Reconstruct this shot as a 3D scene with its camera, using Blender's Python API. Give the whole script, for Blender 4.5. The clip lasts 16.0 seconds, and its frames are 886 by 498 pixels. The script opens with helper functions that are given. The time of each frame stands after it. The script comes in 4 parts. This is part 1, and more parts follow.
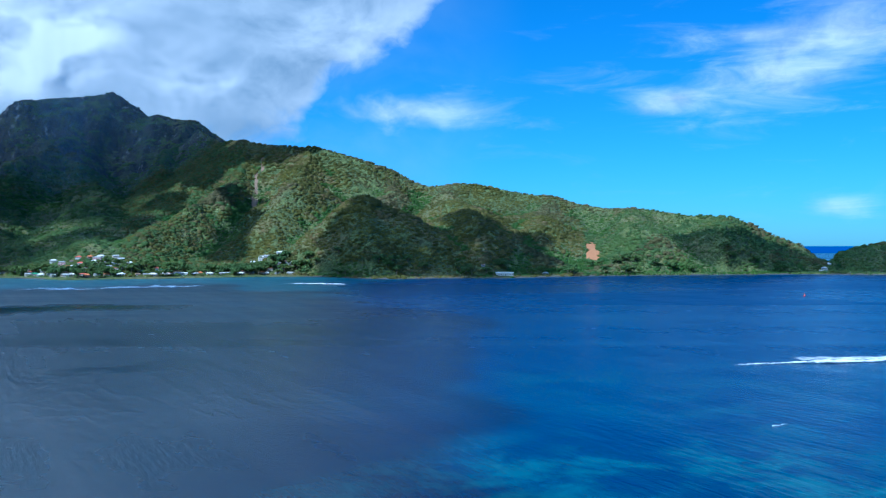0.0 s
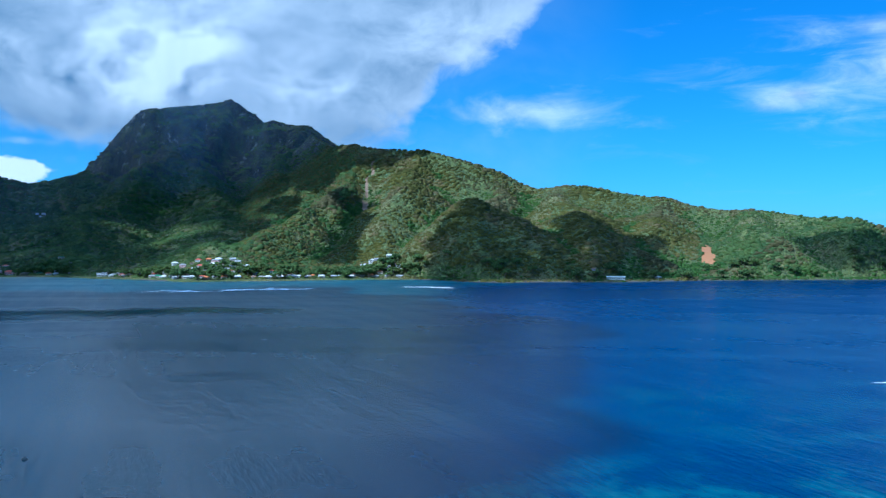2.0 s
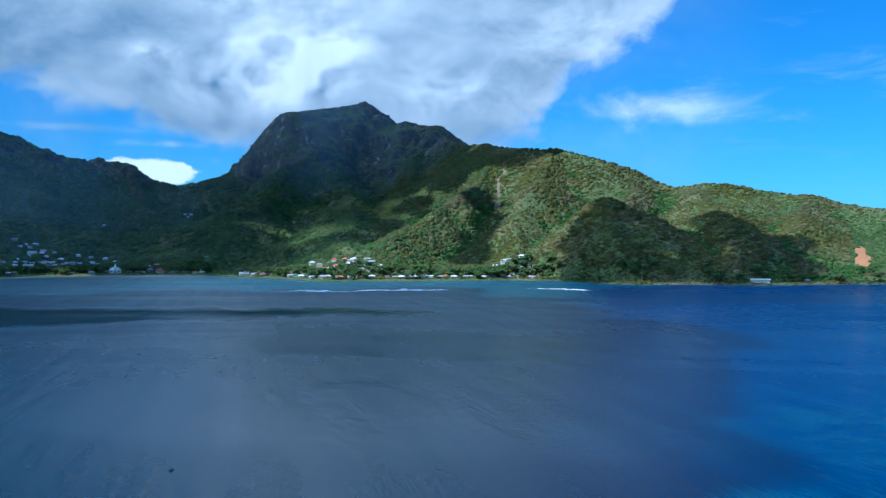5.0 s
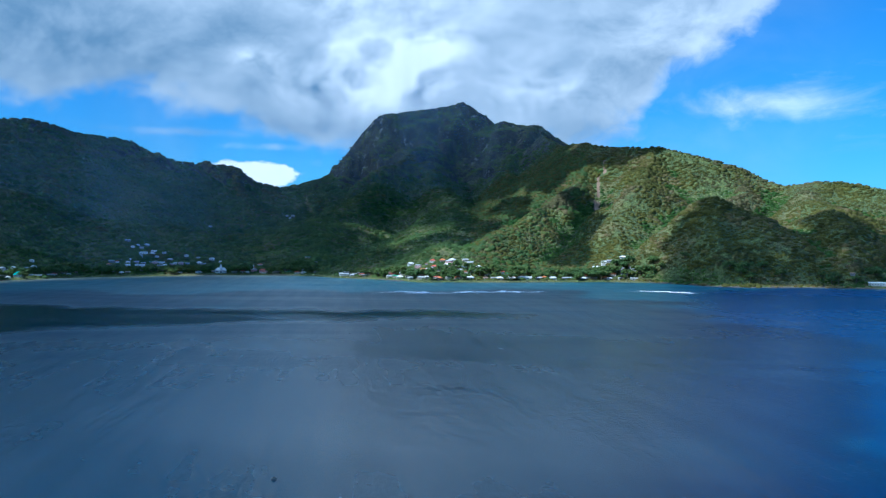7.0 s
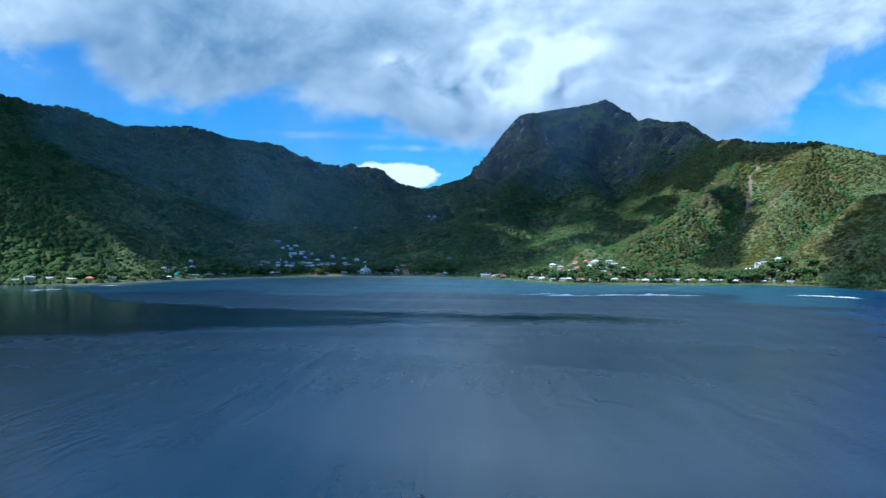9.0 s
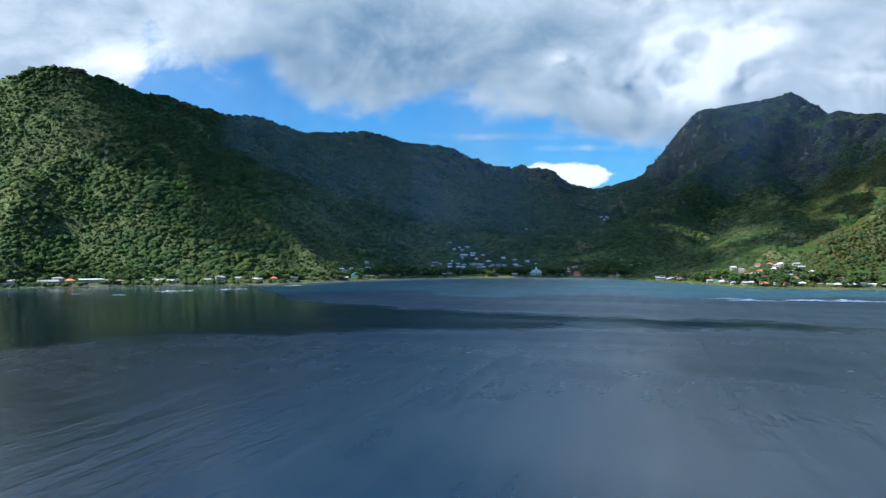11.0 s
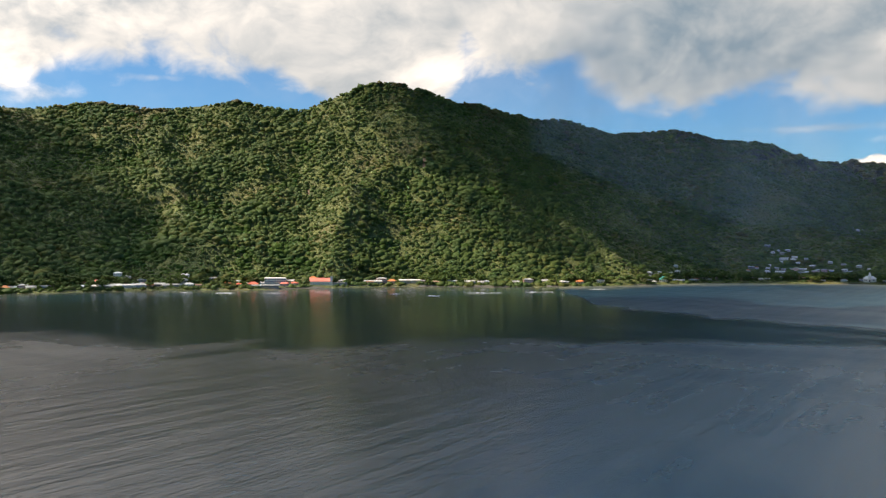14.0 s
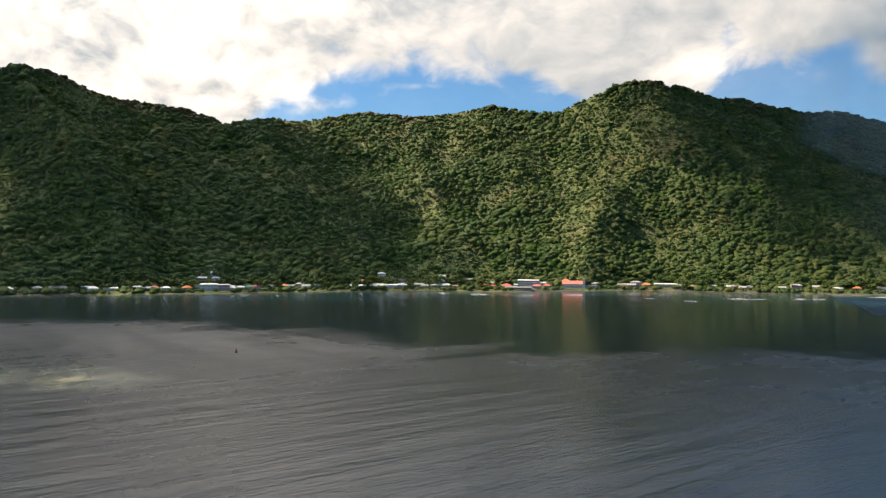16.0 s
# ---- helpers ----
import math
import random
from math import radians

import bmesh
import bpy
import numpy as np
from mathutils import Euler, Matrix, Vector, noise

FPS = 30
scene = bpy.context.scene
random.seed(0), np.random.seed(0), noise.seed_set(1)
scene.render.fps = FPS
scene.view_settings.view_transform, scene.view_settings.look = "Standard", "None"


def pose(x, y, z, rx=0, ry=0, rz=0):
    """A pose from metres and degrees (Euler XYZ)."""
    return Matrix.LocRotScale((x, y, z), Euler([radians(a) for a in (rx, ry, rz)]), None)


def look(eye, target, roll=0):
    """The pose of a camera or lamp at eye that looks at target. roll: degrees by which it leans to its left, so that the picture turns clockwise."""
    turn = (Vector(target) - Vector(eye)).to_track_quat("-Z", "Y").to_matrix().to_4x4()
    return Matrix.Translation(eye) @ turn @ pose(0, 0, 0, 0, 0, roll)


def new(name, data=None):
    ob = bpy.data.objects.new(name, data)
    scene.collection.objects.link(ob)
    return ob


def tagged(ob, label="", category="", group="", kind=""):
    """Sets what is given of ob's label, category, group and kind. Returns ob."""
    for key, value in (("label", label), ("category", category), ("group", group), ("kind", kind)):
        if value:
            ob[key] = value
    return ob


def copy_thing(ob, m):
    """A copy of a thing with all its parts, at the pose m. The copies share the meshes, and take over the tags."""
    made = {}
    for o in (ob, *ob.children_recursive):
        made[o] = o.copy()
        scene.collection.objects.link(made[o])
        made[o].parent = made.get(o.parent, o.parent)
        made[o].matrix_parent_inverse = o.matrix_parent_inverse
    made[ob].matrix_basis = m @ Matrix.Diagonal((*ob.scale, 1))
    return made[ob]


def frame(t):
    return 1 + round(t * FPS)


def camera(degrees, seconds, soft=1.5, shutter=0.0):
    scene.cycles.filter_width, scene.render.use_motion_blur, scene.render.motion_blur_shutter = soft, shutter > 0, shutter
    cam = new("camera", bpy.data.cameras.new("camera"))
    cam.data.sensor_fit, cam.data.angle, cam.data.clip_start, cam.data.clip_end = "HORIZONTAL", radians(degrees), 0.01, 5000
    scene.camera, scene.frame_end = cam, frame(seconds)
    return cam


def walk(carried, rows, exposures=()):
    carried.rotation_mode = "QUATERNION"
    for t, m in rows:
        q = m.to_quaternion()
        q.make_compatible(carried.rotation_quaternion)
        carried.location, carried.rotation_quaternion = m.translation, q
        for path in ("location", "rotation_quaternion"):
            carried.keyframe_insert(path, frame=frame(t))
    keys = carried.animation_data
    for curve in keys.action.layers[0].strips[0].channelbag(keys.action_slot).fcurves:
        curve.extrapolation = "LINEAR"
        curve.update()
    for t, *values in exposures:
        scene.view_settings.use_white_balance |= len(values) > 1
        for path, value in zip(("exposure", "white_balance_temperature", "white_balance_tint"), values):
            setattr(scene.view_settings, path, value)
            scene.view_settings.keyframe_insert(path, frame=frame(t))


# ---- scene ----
cam = camera(53.15, 16.0, soft=1.35)

# seconds, place, then bearing to the left of north, tilt, lean (degrees): the drone climbs and drifts forward while it turns
TURN = [
    (0.0, 0.00, -0.00, 48.88, -0.001, -0.258, 0.077), (0.5, 0.07, 1.98, 49.84, 1.976, -0.180, 0.071), (1.0, 0.02, 3.95, 50.69, 3.772, -0.139, 0.066),
    (1.5, -0.26, 5.92, 51.26, 5.399, -0.139, 0.060), (2.0, -0.80, 7.81, 51.71, 7.009, -0.154, 0.050), (2.5, -1.69, 9.62, 52.32, 8.625, -0.181, 0.040),
    (3.0, -2.71, 11.42, 52.92, 10.227, -0.214, 0.029), (3.5, -3.74, 13.17, 53.59, 11.716, -0.238, 0.017), (4.0, -4.72, 14.87, 54.29, 13.053, -0.262, 0.006),
    (6.5, -10.57, 24.19, 55.73, 19.659, -0.236, -0.100), (7.0, -12.18, 26.76, 56.28, 21.652, -0.252, -0.081), (7.5, -13.84, 29.27, 56.95, 23.775, -0.264, -0.063),
    (8.0, -15.58, 31.66, 57.66, 25.990, -0.280, -0.045), (10.5, -23.53, 39.03, 59.49, 38.693, -0.239, -0.023), (11.0, -24.51, 40.49, 60.02, 41.671, -0.233, -0.011),
    (11.5, -25.41, 41.91, 60.56, 44.756, -0.227, -0.002), (12.0, -26.29, 43.33, 61.17, 47.865, -0.224, -0.001), (12.5, -27.17, 44.80, 61.93, 50.918, -0.219, -0.018),
    (13.0, -28.01, 46.22, 62.76, 54.092, -0.217, -0.044), (13.5, -28.77, 47.60, 63.59, 57.561, -0.219, -0.078), (14.0, -29.43, 48.88, 64.40, 61.427, -0.223, -0.116),
    (14.5, -30.00, 49.99, 65.19, 65.631, -0.227, -0.155), (15.0, -30.54, 50.85, 65.97, 69.808, -0.225, -0.195), (15.5, -31.05, 51.44, 66.63, 73.912, -0.227, -0.236),
    (16.0, -31.56, 51.92, 67.25, 77.750, -0.233, -0.276),
]
walk(cam, [(t, pose(x, y, z, 90 + tilt, lean, left)) for t, x, y, z, left, tilt, lean in TURN],
     exposures=[(0.0, 0.04, 4400, 3), (4.0, 0.07, 4550, 3), (8.0, 0.21, 4800, 3), (11.0, 0.31, 5600, 8), (13.5, 0.40, 7900, 16), (16.0, 0.42, 8000, 16)])


# ---- world, sun ----
SUN_BEARING, SUN_HEIGHT = -150.0, 50.0     # degrees clockwise from the first view, above the horizon


def polar(bearing, far):
    return far * math.sin(radians(bearing)), far * math.cos(radians(bearing))


class Nodes:
    """Short hand for node trees."""

    def __init__(self, tree):
        self.tree = tree
        tree.nodes.clear()

    def add(self, kind, **values):
        node = self.tree.nodes.new(kind)
        for key, value in values.items():
            if key == "op":
                node.operation = value
            elif key == "blend":
                node.data_type, node.blend_type = "RGBA", value
        return node

    def plug(self, socket, value):
        if hasattr(value, "is_output"):
            self.tree.links.new(value, socket)
        else:
            socket.default_value = value

    def math(self, op, a, b=0.0, clamp=False):
        node = self.add("ShaderNodeMath", op=op)
        node.use_clamp = clamp
        self.plug(node.inputs[0], a)
        self.plug(node.inputs[1], b)
        return node.outputs[0]

    def noise(self, vector, scale, detail=4.0, rough=0.55, warp=0.0):
        node = self.add("ShaderNodeTexNoise")
        self.plug(node.inputs["Vector"], vector)
        node.inputs["Scale"].default_value, node.inputs["Detail"].default_value = scale, detail
        node.inputs["Roughness"].default_value, node.inputs["Distortion"].default_value = rough, warp
        return node.outputs["Fac"]

    def span(self, value, low, high, out_low=0.0, out_high=1.0, smooth=True):
        node = self.add("ShaderNodeMapRange")
        node.interpolation_type = "SMOOTHSTEP" if smooth else "LINEAR"
        self.plug(node.inputs[0], value)
        for i, v in enumerate((low, high, out_low, out_high)):
            self.plug(node.inputs[i + 1], v)
        return node.outputs[0]

    def mix(self, fac, a, b, blend="MIX"):
        node = self.add("ShaderNodeMix", blend=blend)
        self.plug(node.inputs[0], fac)
        for socket, v in ((node.inputs[6], a), (node.inputs[7], b)):
            self.plug(socket, (*v, 1.0) if isinstance(v, tuple) and len(v) == 3 else v)
        return node.outputs[2]

    def scaled(self, vector, scale):
        node = self.add("ShaderNodeVectorMath", op="MULTIPLY")
        self.plug(node.inputs[0], vector)
        node.inputs[1].default_value = scale
        return node.outputs[0]


world = bpy.data.worlds.new("sky")
scene.world = world
world.use_nodes = True
n = Nodes(world.node_tree)
sky = n.add("ShaderNodeTexSky")
sky.sky_type, sky.sun_disc = "NISHITA", False
sky.sun_elevation, sky.sun_rotation = radians(SUN_HEIGHT), radians(SUN_BEARING)
sky.air_density, sky.dust_density, sky.ozone_density = 1.0, 0.3, 3.0
way = n.add("ShaderNodeTexCoord").outputs["Generated"]
split = n.add("ShaderNodeSeparateXYZ")
n.plug(split.inputs[0], way)
bearing = n.math("MULTIPLY", n.math("ARCTAN2", split.outputs[0], split.outputs[1]), 57.2958)
height = n.math("MULTIPLY", n.math("ARCSINE", split.outputs[2]), 57.2958)


def bump_at(b, h, rb, rh, weight):
    """A soft round bank of cloud (or gap) in the sky at a bearing and height."""
    u = n.math("POWER", n.math("ABSOLUTE", n.math("DIVIDE", n.math("SUBTRACT", bearing, b), rb)), 2.0)
    v = n.math("POWER", n.math("ABSOLUTE", n.math("DIVIDE", n.math("SUBTRACT", height, h), rh)), 2.0)
    return n.math("MULTIPLY", n.math("EXPONENT", n.math("MULTIPLY", n.math("ADD", u, v), -1.0)), weight)


def total(rows):
    value = bump_at(*rows[0])
    for row in rows[1:]:
        value = n.math("ADD", value, bump_at(*row))
    return value


# underside of the cloud deck by bearing; it ends in the open sky to the east
UNDERSIDE = [(-106, 2.0), (-92, 4.5), (-88.5, 9.2), (-84, 10.4), (-71, 10.4), (-67, 7.0), (-62.5, 7.5), (-60, 11.6), (-53.5, 11.6), (-50, 8.4), (-45.5, 7.6), (-43, 8.9), (-38, 8.6), (-34, 7.0),
             (-28, 5.6), (-13, 5.4), (-9.3, 7.0), (-7.2, 10.4), (-4.5, 11.8), (-1.2, 14.6), (2.5, 20.0)]
base = UNDERSIDE[0][1]
for (b0, h0), (b1, h1) in zip(UNDERSIDE, UNDERSIDE[1:]):
    base = n.math("ADD", base, n.span(bearing, b0, b1, 0.0, h1 - h0, smooth=False))
west = n.span(bearing, 6.0, -4.0, 0.0, 1.0)
ways = n.scaled(way, (1.0, 1.0, 1.5))
warp = n.add("ShaderNodeVectorMath", op="MULTIPLY_ADD")
stir = n.add("ShaderNodeTexNoise")
n.plug(stir.inputs["Vector"], ways)
stir.inputs["Scale"].default_value, stir.inputs["Detail"].default_value = 7.0, 3.0
n.plug(warp.inputs[0], stir.outputs["Color"])
warp.inputs[1].default_value = (0.10, 0.10, 0.10)
n.plug(warp.inputs[2], ways)
stirred = warp.outputs[0]
mass = n.noise(stirred, 6.0, 6.0, 0.55)
puffs = n.noise(stirred, 17.0, 6.0, 0.55)
wisp = n.noise(n.scaled(way, (1.0, 1.0, 4.5)), 9.0, 8.0, 0.62, 0.6)
reach = n.math("SUBTRACT", height, base)
reach = n.math("ADD", reach, n.math("ADD", n.math("MULTIPLY", n.math("SUBTRACT", mass, 0.5), 6.0), n.math("MULTIPLY", n.math("SUBTRACT", puffs, 0.5), 4.0)))
# gap above the view, added so the near water mirrors darker blue
added_gap = n.math("MULTIPLY", n.math("MULTIPLY", n.span(bearing, -62.0, -56.0), n.span(bearing, -33.0, -40.0)), n.math("MULTIPLY", n.span(height, 16.6, 20.0), n.span(height, 85.0, 65.0)))
reach = n.math("SUBTRACT", reach, n.math("MULTIPLY", added_gap, 50.0))
reach = n.math("ADD", reach, total([(-75, 13.8, 5, 1.6, -2.0), (-87, 13.5, 3, 1.5, -2.2)]))
deck = n.math("MULTIPLY", n.span(reach, -0.7, 1.5), n.span(bearing, 9.0, 2.0))
banks = total([
    (-1.5, 8.6, 5.4, 1.1, 0.46), (7.7, 11.2, 1.6, 0.4, 0.14), (14.5, 8.9, 3.4, 0.8, 0.42), (21.5, 10.4, 4.4, 2.0, 0.46), (25.5, 13.0, 4.0, 2.2, 0.44), (19, 12.7, 3.0, 0.5, 0.36), (24.2, 2.3, 2.4, 0.9, 0.40),
    (-38.0, 7.0, 5.0, 0.28, 0.36), (-33, 6.2, 3.5, 0.25, 0.30), (-86, 8.9, 2.2, 0.8, 0.55), (-79.5, 10.2, 2.0, 0.25, 0.30), (-11, 7.0, 3.0, 1.2, 0.25),
])
ragged = n.math("ADD", n.math("MULTIPLY", puffs, west), n.math("MULTIPLY", wisp, n.math("SUBTRACT", 1.0, west)))
loose = n.span(n.math("ADD", banks, n.math("MULTIPLY", n.math("SUBTRACT", ragged, 0.5), 1.1)), 0.02, 0.80, 0.0, 0.85)
heap = n.math("ADD", bump_at(-34.4, 4.3, 3.6, 1.0, 1.0), n.math("MULTIPLY", n.math("SUBTRACT", n.noise(ways, 26.0, 5.0, 0.55), 0.5), 1.1))
loose = n.math("MAXIMUM", loose, n.span(heap, 0.34, 0.50))
haze = n.math("MULTIPLY", n.math("MULTIPLY", west, n.span(mass, 0.35, 0.7, 0.02, 0.16)), n.math("MULTIPLY", n.span(height, 40.0, 12.0), n.math("SUBTRACT", 1.0, added_gap)))
cloud = n.math("MAXIMUM", n.math("MAXIMUM", deck, loose), haze)
# light and shade in the cloud
# rows above 20 degrees are out of view, added to brighten the mirrored sky
glow = total([
    (-25.4, 10.9, 3.3, 1.9, 0.80), (-25, 22, 9.0, 8.0, 0.75), (-33.8, 11.6, 1.8, 0.8, 0.34), (-22.0, 12.6, 1.7, 1.2, 0.42), (-29.5, 10.0, 4.0, 1.3, 0.26), (-15.6, 9.8, 3.6, 1.5, 0.36), (-7.5, 13.5, 5.0, 3.0, 0.24), (-31.5, 7.4, 4.0, 0.8, -0.16),
    (-34.3, 4.8, 4.0, 1.4, 0.95), (-61.5, 10.6, 3.5, 2.0, 0.30), (-66, 13.6, 6.0, 2.6, 0.10), (-80, 14.0, 9.0, 4.0, 0.08), (-97, 11.0, 11.0, 8.0, 0.38), (-86, 9.0, 4.0, 1.6, 0.5),
    (-45, 12.5, 9.0, 3.8, -0.28), (-20, 15.5, 9.0, 1.8, -0.10), (-11.5, 7.0, 3.4, 1.2, -0.22), (-54, 15.0, 5.0, 2.0, 0.10), (20, 10, 12, 5, 0.55), (-1, 8.6, 6, 2, 0.30), (24.3, 2.2, 4, 2, 0.6), (-88, 26, 22, 10, 0.7),
])
tone = n.noise(n.scaled(way, (1.0, 1.0, 2.0)), 4.2, 3.0, 0.5, 0.6)
above = n.add("ShaderNodeVectorMath", op="ADD")
n.plug(above.inputs[0], stirred)
above.inputs[1].default_value = (-0.014, -0.006, 0.030)
relief = n.math("SUBTRACT", puffs, n.noise(above.outputs[0], 17.0, 6.0, 0.55))
swell = n.math("SUBTRACT", mass, n.noise(above.outputs[0], 6.0, 6.0, 0.55))
lit = n.math("ADD", 0.30, n.math("ADD", n.math("MULTIPLY", n.math("SUBTRACT", tone, 0.5), 0.55), glow))
lit = n.math("ADD", lit, n.math("ADD", n.math("MULTIPLY", swell, 0.9), n.math("MULTIPLY", relief, n.span(glow, 0.0, 0.6, 0.30, 1.7))))
lit = n.math("ADD", lit, n.math("MULTIPLY", n.math("SUBTRACT", puffs, 0.5), n.span(glow, 0.05, 0.6, 0.15, 1.3)))
lit = n.math("ADD", lit, n.math("MULTIPLY", n.span(reach, 2.2, 0.0), 0.10))
lit = n.span(lit, 0.0, 1.05, 0.0, 1.0, smooth=False)
cloud_colour = n.mix(lit, (0.205, 0.315, 0.43), (1.10, 1.12, 1.12))
# glow added on the sun's side, unseen high behind the left shoulder, fills shade
bright = n.math("ADD", 1.0, bump_at(SUN_BEARING, SUN_HEIGHT + 6, 60.0, 24.0, 7.5))
shine = n.add("ShaderNodeVectorMath", op="SCALE")
n.plug(shine.inputs[0], cloud_colour)
n.plug(shine.inputs["Scale"], bright)
cloud_colour = shine.outputs[0]
# open sky: air scattering, then the sea below the horizon where the sheet of water ends
air = n.mix(1.0, sky.outputs[0], (0.042, 0.091, 0.132), "MULTIPLY")
both = n.mix(cloud, air, cloud_colour)
both = n.mix(n.span(height, -0.14, -0.06), (0.003, 0.13, 0.46), both)
back = n.add("ShaderNodeBackground")
n.plug(back.inputs[0], both)
back.inputs[1].default_value = 0.84
n.plug(n.add("ShaderNodeOutputWorld").inputs[0], back.outputs[0])

sun = new("sun", bpy.data.lights.new("sun", "SUN"))
sun.data.energy, sun.data.angle, sun.data.color = 5.0, radians(0.6), (1.0, 0.95, 0.86)
sx, sy = polar(SUN_BEARING, math.cos(radians(SUN_HEIGHT)))
TO_SUN = Vector((sx, sy, math.sin(radians(SUN_HEIGHT))))
sun.matrix_world = look(TO_SUN * 3000, (0, 0, 0))


# ---- materials ----
def material(name):
    m = bpy.data.materials.new(name)
    m.use_nodes = True
    t = Nodes(m.node_tree)
    bsdf = t.add("ShaderNodeBsdfPrincipled")
    t.plug(t.add("ShaderNodeOutputMaterial").inputs[0], bsdf.outputs[0])
    return m, t, bsdf


def bumped(t, bsdf, height_socket, strength, distance):
    b = t.add("ShaderNodeBump")
    b.inputs["Strength"].default_value, b.inputs["Distance"].default_value = strength, distance
    t.plug(b.inputs["Height"], height_socket)
    t.plug(bsdf.inputs["Normal"], b.outputs[0])


def position(t):
    return t.add("ShaderNodeNewGeometry").outputs["Position"]


def leaf_material(name, dark, light, dry, dry_amount=0.5):
    """Foliage: stands of different trees, single crowns, leaf clumps."""
    m, t, bsdf = material(name)
    p = position(t)
    island = t.add("ShaderNodeNewGeometry").outputs["Random Per Island"]
    stand = t.noise(p, 0.012, 4.0)
    grove = t.noise(p, 0.022, 3.0, 0.5, 0.5)
    leaf = t.span(t.noise(p, 0.8, 4.0, 0.7), 0.32, 0.68)
    tone = t.math("ADD", t.math("MULTIPLY", island, 0.19), t.math("MULTIPLY", leaf, 0.15))
    tone = t.math("ADD", tone, t.span(grove, 0.34, 0.66, 0.0, 0.34))
    base = t.mix(tone, dark, light)
    dryness = t.math("MULTIPLY", t.span(stand, 0.42, 0.62), t.math("MULTIPLY", t.span(island, 0.3, 1.0), dry_amount))
    base = t.mix(dryness, base, dry)
    t.plug(bsdf.inputs["Base Color"], base)
    bsdf.inputs["Roughness"].default_value = 0.6
    bsdf.inputs["Specular IOR Level"].default_value = 0.2
    bumped(t, bsdf, t.math("ADD", t.noise(p, 0.45, 5.0, 0.72), t.math("MULTIPLY", t.noise(p, 1.2, 2.0, 0.7), 0.5)), 0.25, 1.8)
    through_leaf = t.add("ShaderNodeBsdfTranslucent")
    t.plug(through_leaf.inputs[0], t.mix(0.5, base, (0.14, 0.16, 0.015)))
    blend = t.add("ShaderNodeMixShader")
    blend.inputs[0].default_value = 0.55
    t.plug(blend.inputs[1], bsdf.outputs[0])
    t.plug(blend.inputs[2], through_leaf.outputs[0])
    t.plug([k for k in t.tree.nodes if k.bl_idname == "ShaderNodeOutputMaterial"][0].inputs[0], blend.outputs[0])
    return m


LEAF = leaf_material("leaf", (0.068, 0.132, 0.046), (0.172, 0.240, 0.050), (0.23, 0.19, 0.05))
LEAF_DRY = leaf_material("leaf_dry", (0.070, 0.080, 0.019), (0.250, 0.225, 0.040), (0.27, 0.20, 0.09), 0.9)
LEAF_LUSH = leaf_material("leaf_lush", (0.030, 0.090, 0.020), (0.130, 0.220, 0.034), (0.13, 0.20, 0.04), 0.3)
LEAF_SCRUB = leaf_material("leaf_scrub", (0.090, 0.090, 0.035), (0.235, 0.200, 0.075), (0.29, 0.22, 0.11), 0.6)


def ground_material():
    m, t, bsdf = material("hill_ground")
    p = position(t)
    normal = t.add("ShaderNodeSeparateXYZ")
    t.plug(normal.inputs[0], t.add("ShaderNodeNewGeometry").outputs["True Normal"])
    cell = t.add("ShaderNodeTexVoronoi")
    t.plug(cell.inputs["Vector"], p)
    cell.inputs["Scale"].default_value = 0.17
    tuft = t.math("ADD", t.math("MULTIPLY", t.noise(p, 0.06, 6.0, 0.65), 0.6), t.math("MULTIPLY", t.noise(p, 0.3, 3.0, 0.6), 0.4))
    base = t.mix(t.span(tuft, 0.35, 0.65), (0.05, 0.075, 0.02), (0.13, 0.15, 0.032))
    dry = t.math("MULTIPLY", t.span(t.noise(p, 0.012, 4.0), 0.48, 0.68), 0.5)
    base = t.mix(dry, base, (0.19, 0.15, 0.06))
    rock = t.mix(t.span(t.noise(t.scaled(p, (1, 1, 0.16)), 0.055, 7.0, 0.72), 0.35, 0.75), (0.010, 0.015, 0.010), (0.095, 0.078, 0.056))
    bare = t.span(t.noise(t.scaled(p, (1, 1, 0.10)), 0.045, 5.0, 0.65), 0.59, 0.66)
    rock = t.mix(bare, rock, (0.27, 0.235, 0.185))
    steep = t.span(t.math("ADD", normal.outputs[2], t.math("MULTIPLY", t.math("SUBTRACT", t.noise(p, 0.03, 4.0), 0.5), 0.35)), 0.86, 0.66)
    high = t.add("ShaderNodeSeparateXYZ")
    t.plug(high.inputs[0], p)
    steep = t.math("MULTIPLY", steep, t.math("MULTIPLY", t.span(high.outputs[2], 190.0, 260.0), t.span(t.noise(t.scaled(p, (1, 1, 0.3)), 0.02, 6.0, 0.7), 0.33, 0.50)))
    far = t.add("ShaderNodeVectorMath", op="LENGTH")
    t.plug(far.inputs[0], p)
    steep = t.math("MULTIPLY", steep, t.span(far.outputs["Value"], 2300.0, 2450.0))
    t.plug(bsdf.inputs["Base Color"], t.mix(steep, base, rock))
    bsdf.inputs["Roughness"].default_value = 0.9
    bumped(t, bsdf, t.math("SUBTRACT", t.noise(p, 0.12, 8.0, 0.7), t.math("MULTIPLY", cell.outputs["Distance"], 0.55)), 1.0, 6.0)
    return m


def plain(name, a, b, rough=0.7, scale=0.4, metal=0.0, bump=0.0):
    m, t, bsdf = material(name)
    p = position(t)
    tint = t.add("ShaderNodeObjectInfo").outputs["Random"]
    mix = t.math("ADD", t.math("MULTIPLY", t.noise(p, scale, 5.0, 0.65), 0.7), t.math("MULTIPLY", tint, 0.3))
    t.plug(bsdf.inputs["Base Color"], t.mix(mix, a, b))
    bsdf.inputs["Roughness"].default_value, bsdf.inputs["Metallic"].default_value = rough, metal
